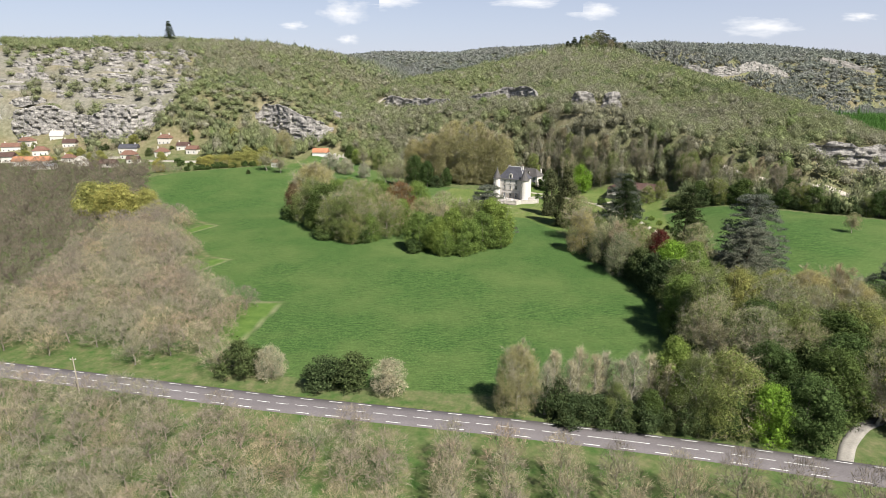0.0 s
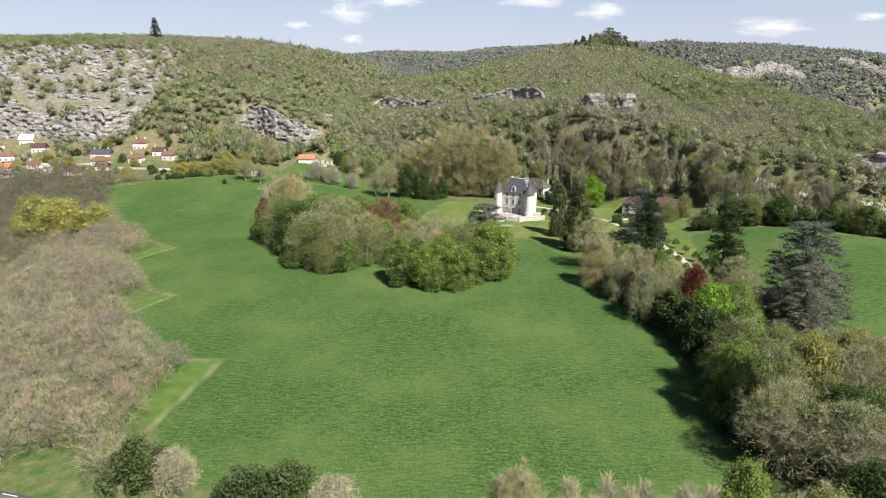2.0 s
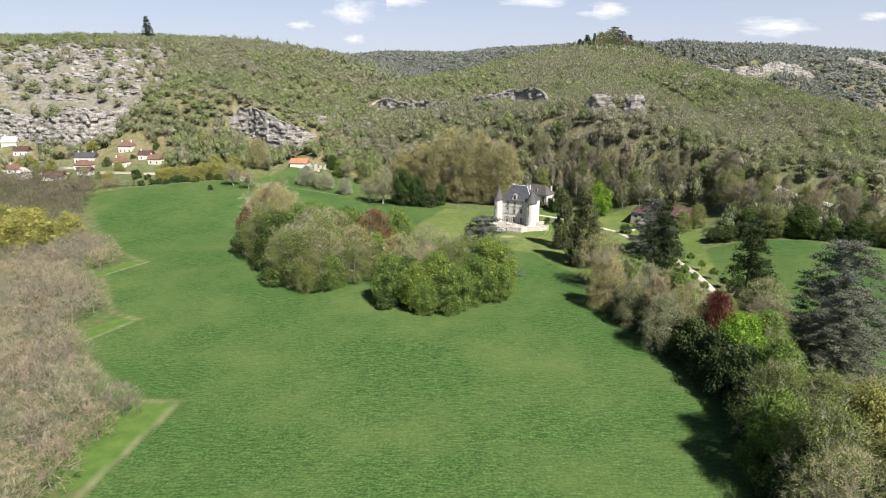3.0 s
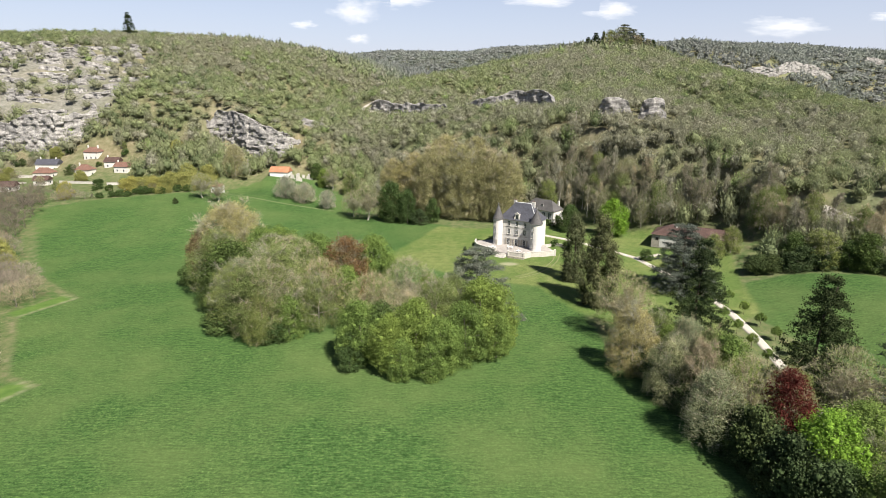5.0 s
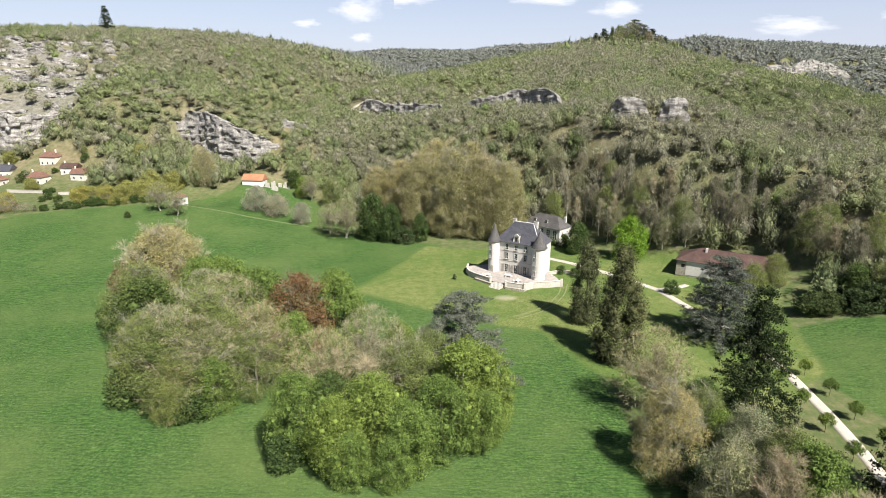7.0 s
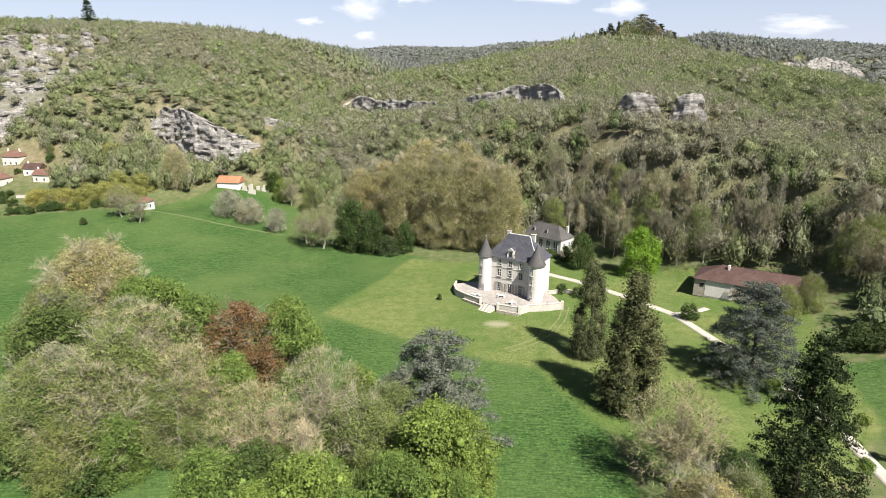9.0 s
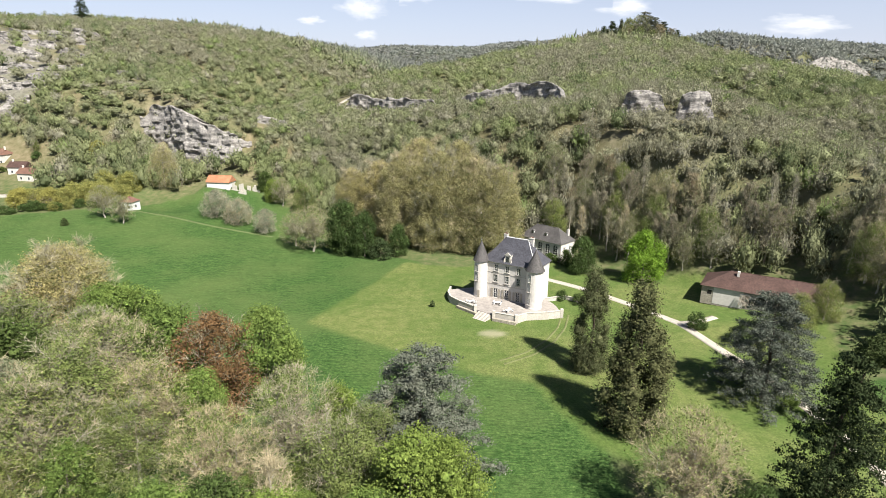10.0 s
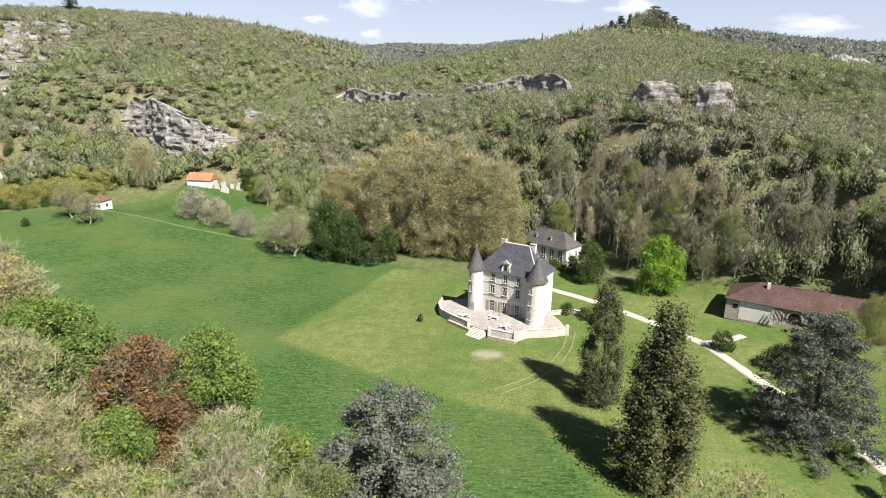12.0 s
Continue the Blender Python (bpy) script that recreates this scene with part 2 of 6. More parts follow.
def mesh_np(name, verts, faces, mat, tint=None):
    """A mesh from numpy arrays; all faces have the same number of corners."""
    verts, faces = np.asarray(verts, np.float32), np.asarray(faces, np.int32)
    me = bpy.data.meshes.new(name)
    n, k = faces.shape
    me.vertices.add(len(verts)), me.loops.add(n * k), me.polygons.add(n)
    me.vertices.foreach_set("co", verts.ravel())
    me.loops.foreach_set("vertex_index", faces.ravel())
    me.polygons.foreach_set("loop_start", np.arange(0, n * k, k, dtype=np.int32))
    for key, values in (tint or {}).items():
        a = me.attributes.new(key, "FLOAT_COLOR", "POINT")
        a.data.foreach_set("color", np.asarray(values, np.float32).ravel())
    me.update(calc_edges=True)
    me.validate()
    me.materials.append(mat)
    return me


def thing(name, m, label, category, group="", kind=""):
    ob = new(name)
    ob.matrix_basis = m
    return tagged(ob, label, category, group, kind)


def box(bm, x0, x1, y0, y1, z0, z1, bevel=0.0):
    r = bmesh.ops.create_cube(bm, size=1, matrix=Matrix.LocRotScale(((x0 + x1) / 2, (y0 + y1) / 2, (z0 + z1) / 2), None, (x1 - x0, y1 - y0, z1 - z0)))
    if bevel:
        es = {e for v in r["verts"] for e in v.link_edges}
        bmesh.ops.bevel(bm, geom=list(es), offset=bevel, segments=1, affect="EDGES")
    return bm


def lathe(bm, rings, n=24, centre=(0, 0)):
    """Rings of (radius, height) round an upright axis."""
    loops = []
    for r, z in rings:
        loops.append([bm.verts.new((centre[0] + r * math.cos(a), centre[1] + r * math.sin(a), z)) for a in np.arange(n) * 2 * math.pi / n])
    for lo, hi in zip(loops, loops[1:]):
        for i in range(n):
            bm.faces.new((lo[i], lo[(i + 1) % n], hi[(i + 1) % n], hi[i]))
    bm.faces.new(loops[0][::-1])
    bm.faces.new(loops[-1])
    return bm


def hull(bm, bottom, top):
    """A closed solid between two loops of as many points."""
    lo, hi = [bm.verts.new(p) for p in bottom], [bm.verts.new(p) for p in top]
    n = len(lo)
    bm.faces.new(lo[::-1]), bm.faces.new(hi)
    for i in range(n):
        bm.faces.new((lo[i], lo[(i + 1) % n], hi[(i + 1) % n], hi[i]))
    return bm


# ---- ground ----
def smooth(a, b, x):
    t = np.clip((np.asarray(x, float) - a) / (b - a), 0, 1)
    return t * t * (3 - 2 * t)


FOOT_X = [-700, -300, -120, -30, 30, 70, 100, 128, 140, 153, 175, 220, 320, 700]
FOOT_Y = [435, 452, 444, 426, 398, 387, 350, 335, 310, 291, 272, 250, 220, 150]
# crest lines of the hills (x, y, z) with how fast the ground falls away beside them
RIDGES = [
    ([(-900, 690, 86), (-537, 700, 103), (-318, 716, 105), (-240, 850, 104), (-185, 1000, 93), (-130, 1180, 84)], 0.0015),
    ([(-318, 716, 101), (-235, 592, 71), (-165, 522, 52), (-140, 500, 45)], 0.0040),
    ([(-95, 470, 8), (-80, 589, 33), (-105, 742, 42), (-75, 1000, 62), (-40, 1300, 70)], 0.0010),
    ([(207, 867, 103), (226, 700, 80), (225, 550, 62), (226, 450, 51), (216, 377, 41), (212, 330, 32), (300, 300, 30)], 0.0045),
    ([(207, 867, 103), (150, 760, 92), (120, 600, 70), (106, 450, 52), (108, 424, 47), (150, 378, 36), (212, 340, 31)], 0.0035),
    ([(207, 867, 103), (85, 750, 83), (11, 700, 69), (-21, 640, 55), (-50, 602, 41)], 0.0030),
    ([(106, 450, 51), (57, 512, 49), (0, 556, 41), (-37, 592, 36)], 0.0035),
    ([(-1500, 2000, 110), (-341, 2000, 116), (-164, 2000, 144), (31, 2000, 142), (227, 2000, 158), (423, 2000, 166), (619, 1900, 166), (900, 1900, 160)], 0.00045),
    ([(420, 1160, 126), (501, 1170, 117), (600, 1250, 115), (720, 1320, 117), (860, 1400, 122), (981, 1400, 112), (1074, 1380, 100), (1700, 1300, 82)], 0.0035),
]
# ground level at the foot of the great rock faces: x, y, z along each
STEPS = [
    ([-385, -347, -312, -275, -258, -238], [505, 499, 497, 489, 488, 514], [16, 17, 18, 19, 20, 34]),
    ([-160, -142, -124, -108, -98, -90], [497, 491, 479, 474, 474, 484], [29, 26, 18, 16, 18, 22]),
    ([194, 207, 222, 245, 290], [319, 309, 301, 294, 285], [21, 21, 20, 19, 18]),
]


def fbm(x, y, size, seed=0.0):
    """A cheap rolling noise from crossing waves."""
    out, a = 0, 1.0
    for i in range(5):
        ang = seed + i * 2.4
        out = out + a * np.sin((x * math.cos(ang) + y * math.sin(ang)) / size + seed * 3 + 1.7 * np.sin((x * math.sin(ang) - y * math.cos(ang)) / (size * 1.7) + i))
        size, a = size * 0.62, a * 0.6
    return out / 2.2


def crest_fall(line, fall, x, y):
    """Height under a crest line: the crest, less a fall that grows with the square of the way from it."""
    best = np.full(np.shape(x), -400.0)
    for (ax, ay, az), (bx, by, bz) in zip(line, line[1:]):
        dx, dy = bx - ax, by - ay
        t = np.clip(((x - ax) * dx + (y - ay) * dy) / (dx * dx + dy * dy), 0, 1)
        best = np.maximum(best, az + (bz - az) * t - fall * ((x - ax - t * dx) ** 2 + (y - ay - t * dy) ** 2))
    return best


def height(x, y):
    x, y = np.broadcast_arrays(np.asarray(x, float), np.asarray(y, float))
    foot = np.interp(x, FOOT_X, FOOT_Y)
    steep = smooth(-60, 60, x)
    mask = smooth(0, 1, (y - foot + 17 - 5 * steep) / (86 - 36 * steep))
    total = np.ones(x.shape)
    for line, fall in RIDGES:
        total = total + np.exp(np.clip(crest_fall(line, fall, x, y), -60, 300) / 2.5)
    hills = 2.5 * np.log(total) + fbm(x, y, 28, 1.3) * 1.6
    rise = 8 * smooth(286, 426, y) * smooth(-10, -130, x) + 4 * smooth(90, 150, x) * smooth(292, 344, y) * smooth(160, 120, x) + 7 * smooth(100, 150, x) * smooth(150, 235, y)
    z = rise * (1 - 0.8 * mask) + np.maximum(hills, 0) * mask + fbm(x, y, 40, 0.4) * 0.25 * (1 - mask)
    for sx, sy, sz in STEPS:
        s = y - np.interp(x, sx, sy)
        cap = np.interp(x, sx, sz) + np.where(s > 0, s * 2.0, s * 0.25)
        w = smooth(sx[0] - 6, sx[0] + 10, x) * smooth(sx[-1] + 6, sx[-1] - 8, x) * smooth(-70, -40, s)
        z = z + (np.minimum(z, cap) - z) * w
    return z


def inside(poly, x, y):
    """How far inside a polygon points lie (metres, negative outside)."""
    p = np.array(poly, float)
    x, y = np.asarray(x, float), np.asarray(y, float)
    odd, best = np.zeros(x.shape, bool), np.full(x.shape, 1e9)
    for (ax, ay), (bx, by) in zip(p, np.roll(p, -1, 0)):
        dx, dy = bx - ax, by - ay
        t = np.clip(((x - ax) * dx + (y - ay) * dy) / (dx * dx + dy * dy), 0, 1)
        best = np.minimum(best, np.hypot(x - ax - t * dx, y - ay - t * dy))
        odd ^= ((ay > y) != (by > y)) & (x < (bx - ax) * (y - ay) / (by - ay + 1e-12) + ax)
    return np.where(odd, best, -best)


ROAD = [(-420, 190), (-250, 154), (-106, 124.7), (-72.5, 117.7), (-38, 110), (9, 101), (36, 95.5), (52, 92), (73, 86.6), (140, 70), (300, 28), (420, -5)]
MEADOW = [(-53.5, 139), (-50, 167.8), (-62, 169), (-89.5, 196), (-82, 212.3), (-92, 217), (-115, 251), (-107, 267), (-138, 290), (-162, 325), (-188, 358), (-200, 368), (-178, 389), (-160, 398), (-145, 404), (-130, 412), (-118, 430),
          (-100, 450), (-62, 444), (-25, 385), (10, 368), (28, 345), (52, 290), (54, 235), (66, 190), (69, 160), (62, 136), (59, 118), (10, 112), (-25, 116), (-45, 124)]
LAWN = [(6, 366), (-15, 312), (10, 297), (25, 289), (42, 283), (50, 262), (60, 250), (90, 245), (106, 262), (116, 300), (124, 318), (100, 350), (80, 360), (50, 372), (25, 362)]
ORCHARD = [(-50, 121), (-56, 150), (-56, 169), (-64, 172), (-94, 198), (-88, 214), (-98, 220), (-120, 254), (-112, 270), (-143, 290), (-170, 330), (-208, 412), (-260, 405), (-420, 385), (-420, 200), (-106, 130)]
ORCHARD_FRONT = [(-420, 176), (-106, 117), (9, 93), (73, 80), (300, 20), (300, -60), (-420, -60)]
ROCKY = [(-430, 500), (-240, 508), (-225, 540), (-270, 600), (-340, 640), (-470, 650)]
RIGHT_FIELD = [(112, 286), (101, 262), (110, 225), (112, 190), (130, 160), (240, 140), (290, 205), (216, 238), (177, 260), (144, 280), (128, 287)]
STRIPS = [[(-53.7, 140), (-50.3, 167.6), (-62, 168), (-66, 141)], [(-89.7, 195.7), (-82.4, 212), (-88, 214.5), (-95, 199)], [(-115.3, 251), (-107.8, 266.7), (-113, 269.5), (-120, 254)]]


def near_line(pts, x, y):
    best = np.full(np.shape(x), 1e9)
    for (ax, ay), (bx, by) in zip(pts, pts[1:]):
        dx, dy = bx - ax, by - ay
        t = np.clip(((x - ax) * dx + (y - ay) * dy) / (dx * dx + dy * dy), 0, 1)
        best = np.minimum(best, np.hypot(x - ax - t * dx, y - ay - t * dy))
    return best


def spaced(lo, hi, fine, far0, far1):
    """Grid lines: even steps between lo and hi, growing steps beyond."""
    out = list(np.arange(lo, hi + 0.01, fine))
    s, p = fine, out[-1]
    while p < far1:
        s = min(s * 1.07, 90)
        p += s
        out.append(p)
    s, p = fine, out[0]
    while p > far0:
        s = min(s * 1.07, 90)
        p -= s
        out.insert(0, p)
    return np.array(out)


def build_ground():
    gx, gy = spaced(-125, 125, 1.3, -3600, 3600), spaced(85, 372, 1.3, -900, 4200)
    X, Y = np.meshgrid(gx, gy)
    Z = height(X, Y)
    wob = fbm(X, Y, 5, 0.9) * 0.7
    mead = np.maximum(smooth(-0.8, 0.8, inside(MEADOW, X, Y) + wob * 0.4), smooth(-1, 1, inside(RIGHT_FIELD, X, Y) + wob))
    lawn = smooth(-1.0, 1.0, inside(LAWN, X, Y) + wob)
    orch = np.maximum(smooth(-1.5, 1.5, inside(ORCHARD, X, Y) + wob), smooth(-1.5, 1.5, inside(ORCHARD_FRONT, X, Y) + wob))
    verge = smooth(7.5, 5.0, near_line(ROAD, X, Y) + wob)
    valley = smooth(25, -10, Y - np.interp(X, FOOT_X, FOOT_Y)) * (1 - mead) * 0.75
    orch = np.maximum(orch, np.maximum(verge, valley * (1 - lawn)))
    strip = np.zeros_like(X)
    edge = np.zeros_like(X)
    for s in STRIPS:
        strip = np.maximum(strip, smooth(-0.7, 0.7, inside(s, X, Y)))
        edge = np.maximum(edge, smooth(0.8, 0.1, near_line(s[:3], X, Y)))
    scree = smooth(0.2, 1.2, fbm(X, Y, 22, 2.2)) * smooth(10, 40, Y - np.interp(X, FOOT_X, FOOT_Y)) * 0.35
    rocky = smooth(-6, 10, inside(ROCKY, X, Y)) * smooth(-0.6, 0.5, fbm(X, Y, 9, 4.0) * -1 + 0.4)
    scree = np.maximum(scree, rocky * 0.85)
    patch = smooth(2.6, 1.4, np.hypot((X - 34) / 1.7, Y - 308))
    one = np.ones_like(X)
    zone = np.stack([mead, lawn, orch, one], -1).reshape(-1, 4)
    zone2 = np.stack([strip, scree, np.maximum(edge * 0.22, patch * 0.55), one], -1).reshape(-1, 4)
    ny, nx = X.shape
    idx = np.arange(nx * ny).reshape(ny, nx)
    faces = np.stack([idx[:-1, :-1], idx[:-1, 1:], idx[1:, 1:], idx[1:, :-1]], -1).reshape(-1, 4)
    me = mesh_np("ground", np.stack([X, Y, Z], -1).reshape(-1, 3), faces, M_GROUND, {"zone": zone, "zone2": zone2})
    me.polygons.foreach_set("use_smooth", np.ones(len(faces), bool))
    return tagged(new("ground", me), "green valley meadow rising into wooded limestone hills", "ground", kind="structure")


build_ground()


def ribbon(name, pts, width, mat, lift, label, category, step=3.0):
    """A strip that lies on the ground along a line, with a little thickness."""
    p = np.array(pts, float)
    d = np.r_[0, np.cumsum(np.hypot(*np.diff(p, axis=0).T))]
    s = np.linspace(0, d[-1], max(2, int(d[-1] / step)))
    c = np.stack([np.interp(s, d, p[:, 0]), np.interp(s, d, p[:, 1])], -1)
    c[1:-1] = (c[:-2] + 2 * c[1:-1] + c[2:]) / 4
    t = np.gradient(c, axis=0)
    t /= np.linalg.norm(t, axis=1)[:, None]
    nrm = np.stack([-t[:, 1], t[:, 0]], -1)
    cols = []
    for o, dz in ((-0.5, -0.25), (-0.5, lift), (-0.17, lift + 0.02), (0.17, lift + 0.02), (0.5, lift), (0.5, -0.25)):
        q = c + nrm * o * width
        cols.append(np.c_[q, height(q[:, 0], q[:, 1]) + dz])
    V = np.stack(cols, 1)
    n, k = V.shape[:2]
    idx = np.arange(n * k).reshape(n, k)
    faces = np.stack([idx[:-1, :-1], idx[:-1, 1:], idx[1:, 1:], idx[1:, :-1]], -1).reshape(-1, 4)[:, ::-1]
    me = mesh_np(name, V.reshape(-1, 3), faces, mat)
    return tagged(new(name, me), label, category, kind="structure"), c, nrm, s


road, road_c, road_n, road_s = ribbon("road", ROAD, 6.3, M_ASPHALT, 0.12, "grey asphalt country road with white dashed lines", "road")


def road_marks():
    fine = np.arange(0, road_s[-1], 0.5)
    cx, cy = np.interp(fine, road_s, road_c[:, 0]), np.interp(fine, road_s, road_c[:, 1])
    nx, ny = np.interp(fine, road_s, road_n[:, 0]), np.interp(fine, road_s, road_n[:, 1])

    def mark(s, off, length, width):
        ss = np.linspace(s, s + length, 3)
        x, y = np.interp(ss, fine, cx), np.interp(ss, fine, cy)
        ax, ay = np.interp(ss, fine, nx), np.interp(ss, fine, ny)
        bm = bmesh.new()
        rows = [[bm.verts.new((x[i] + ax[i] * (off + w), y[i] + ay[i] * (off + w), float(height(x[i], y[i])) + 0.146)) for w in (-width / 2, width / 2)] for i in range(3)]
        for a, b in zip(rows, rows[1:]):
            bm.faces.new((a[1], a[0], b[0], b[1]))
        part("road_marking", bm, M_LINE, road)

    s0 = 150.0
    while s0 < 560:
        mark(s0, 2.6, 3.0, 0.17)
        mark(s0 + 1.2, -2.6, 3.0, 0.17)
        s0 += 6.5
    s0 = 150.0
    while s0 < 500:
        mark(s0, 0.0, 3.0, 0.13)
        s0 += 4.33
    mark(437, 0.0, 60.0, 0.14)


road_marks()
ribbon("gravel_drive", [(52, 352), (62, 344), (69, 337), (77, 327.5), (85, 317), (89.5, 300), (94, 287), (96, 275), (97, 260), (96.2, 245), (94.8, 232), (92, 214), (88, 195)], 2.6, M_GRAVEL, 0.06, "pale gravel drive across the lawn", "drive", 2.0)
ribbon("farm_track", [(72, 88.5), (77, 95), (84, 101), (96, 106)], 2.6, plain("grey_gravel", (0.30, 0.28, 0.25), 0.95, 4.0, 0.25, 0.03), 0.05, "pale gravel track leaving the road", "track", 2.0)
ribbon("gravel_path", [(85, 317.5), (90, 318.5), (96, 322)], 2.2, M_GRAVEL, 0.05, "short pale gravel spur beside the drive", "path", 2.0)
M_TRACK = plain("worn_track", (0.17, 0.185, 0.075), 0.95, 2.0, 0.25, 0.05)
ribbon("mown_path", [(-115, 408), (-97, 403), (-76, 396), (-50, 390)], 1.6, plain("worn_grass", (0.115, 0.155, 0.055), 0.95, 2.0, 0.25, 0.05), 0.04, "faint worn path across the upper meadow", "path", 2.0)
for off in (0.0, 1.7):
    ribbon("wheel_track", [(54 + off, 322 - off * 0.3), (51.5 + off, 313 - off * 0.4), (47.5 + off, 305 - off * 0.6), (42 + off * 0.8, 298 - off * 0.8), (35 + off * 0.5, 293 - off)], 0.55, M_TRACK, 0.04, "faint pale wheel track across the lawn", "track", 1.0)
ribbon("side_road", [(152, 314), (158, 306), (174, 289), (194, 279), (230, 266), (320, 240)], 4.0, M_GRAVEL, 0.12, "pale side road along the foot of the hill", "road", 3.0)
ribbon("hill_road", [(-30, 570), (-44, 577), (-58, 583), (-66, 590), (-64, 599), (-58, 608), (-50, 618)], 4.0, M_GRAVEL, 0.15, "pale hairpin road on the hillside", "road", 2.0)


# ---- trees ----
def tubes(segs, sides):
    """Tapered prisms for segments (start, end, start radius, end radius)."""
    s = np.array(segs, float)
    p0, p1, r0, r1 = s[:, 0:3], s[:, 3:6], s[:, 6], s[:, 7]
    d = p1 - p0
    d /= np.linalg.norm(d, axis=1)[:, None] + 1e-9
    ref = np.where(np.abs(d[:, 2:3]) < 0.9, [[0, 0, 1.0]], [[1.0, 0, 0]])
    u = np.cross(d, ref)
    u /= np.linalg.norm(u, axis=1)[:, None]
    w = np.cross(d, u)
    a = np.arange(sides) * 2 * math.pi / sides
    ring = u[:, None, :] * np.cos(a)[None, :, None] + w[:, None, :] * np.sin(a)[None, :, None]
    lo, hi = p0[:, None] + ring * r0[:, None, None], p1[:, None] + ring * r1[:, None, None]
    V = np.concatenate([lo, hi], 1).reshape(-1, 3)
    base = (np.arange(len(s)) * 2 * sides)[:, None]
    i = np.arange(sides)[None]
    j = (i + 1) % sides
    F = np.stack([base + i, base + j, base + j + sides, base + i + sides], -1).reshape(-1, 4)
    return V, F


def unit(v):
    return v / (np.linalg.norm(v, axis=-1, keepdims=True) + 1e-9)


def frame_tree(rng, h, spread, bole, limbs, subs, up=0.55, r0=None, leader=True):
    """Trunk, limbs and branches. Returns segments and the branch points with their directions."""
    r0 = r0 or h * 0.018
    segs, tips = [], []
    top = h * (0.86 if leader else max(bole + 0.12, 0.4))
    pts = [np.zeros(3)]
    n = 7
    for i in range(1, n + 1):
        pts.append(np.array([rng.normal(0, h * 0.012), rng.normal(0, h * 0.012), top * i / n]) + (pts[-1] * [1, 1, 0]) * 0.8)
    rad = lambda z: r0 * (1 - 0.85 * z / h)
    segs.append((*(pts[0] - [0, 0, 0.4]), *pts[0], r0 * 1.7, r0 * 1.25))
    for a, b in zip(pts, pts[1:]):
        segs.append((*a, *b, rad(a[2]) * (1.25 if a[2] == 0 else 1), rad(b[2])))
    for k in range(limbs):
        f = (k + rng.random()) / limbs
        z = h * bole + (top - h * bole) * f ** 0.9
        i = min(int(z / top * n), n - 1)
        t = z / top * n - i
        start = pts[i] * (1 - t) + pts[i + 1] * t
        az = k * 2.4 + rng.normal(0, 0.35)
        reach = spread * (0.55 + 0.45 * math.sin(math.pi * min(1, 0.25 + 0.75 * (1 - f)))) * (1.05 - 0.5 * f) * rng.uniform(0.8, 1.15)
        d = np.array([math.cos(az), math.sin(az), up * (0.5 + 0.9 * f) + rng.normal(0, 0.1)])
        d = d / np.linalg.norm(d)
        p, r = start, rad(z) * 0.55
        m = 4
        for q in range(m):
            d = unit(d + rng.normal(0, 0.16, 3) + np.array([0, 0, 0.10]))
            e = p + d * reach / m * 1.15
            if e[2] > h * 0.97:
                e[2] = h * 0.97
            segs.append((*p, *e, r * (1 - q / m * 0.8), r * (1 - (q + 1) / m * 0.8)))
            for _ in range(subs):
                g = unit(d + rng.normal(0, 0.62, 3) + np.array([0, 0, 0.18]))
                ln = reach * rng.uniform(0.2, 0.42)
                s = p + (e - p) * rng.random()
                mid = s + g * ln * 0.55
                end = mid + unit(g + rng.normal(0, 0.35, 3) + np.array([0, 0, 0.15])) * ln * 0.5
                rr = r * 0.35
                segs.append((*s, *mid, rr, rr * 0.6)), segs.append((*mid, *end, rr * 0.6, rr * 0.22))
                tips.append((*mid, *g)), tips.append((*end, *g))
            p = e
        tips.append((*p, *d))
    tips.append((*pts[-1], 0, 0, 1))
    return segs, np.array(tips)


def twigs(rng, tips, count, length, width, wild=0.75):
    """Thin sprays round the branch points."""
    k = rng.integers(0, len(tips), count)
    p, d = tips[k, :3], tips[k, 3:]
    d = unit(d + rng.normal(0, wild, (count, 3)) + [0, 0, 0.25])
    ln = length * rng.uniform(0.5, 1.4, (count, 1))
    p = p + d * rng.uniform(-0.3, 0.5, (count, 1)) * length
    side = unit(np.cross(d, rng.normal(0, 1, (count, 3)))) * width / 2
    bend = rng.normal(0, 0.14, (count, 3)) * ln
    V = np.stack([p - side, p + side, p + d * ln + bend], 1).reshape(-1, 3)
    return V, np.arange(count * 3).reshape(-1, 3)


ICO = None


def blobs(rng, centres, radius, flat=1.0):
    """Rough leafy cores that keep a crown from being seen through."""
    global ICO
    if ICO is None:
        bm = bmesh.new()
        bmesh.ops.create_icosphere(bm, subdivisions=1, radius=1)
        ICO = np.array([v.co[:] for v in bm.verts]), np.array([[v.index for v in f.verts] for f in bm.faces])
        bm.free()
    v, f = ICO
    n = len(centres)
    V = centres[:, None] + v[None] * radius * rng.uniform(0.75, 1.15, (n, len(v), 1)) * [1, 1, flat]
    V[..., 2] = np.maximum(V[..., 2], 0.1)
    F = (np.arange(n) * len(v))[:, None, None] + f[None]
    return V.reshape(-1, 3), F.reshape(-1, 3)


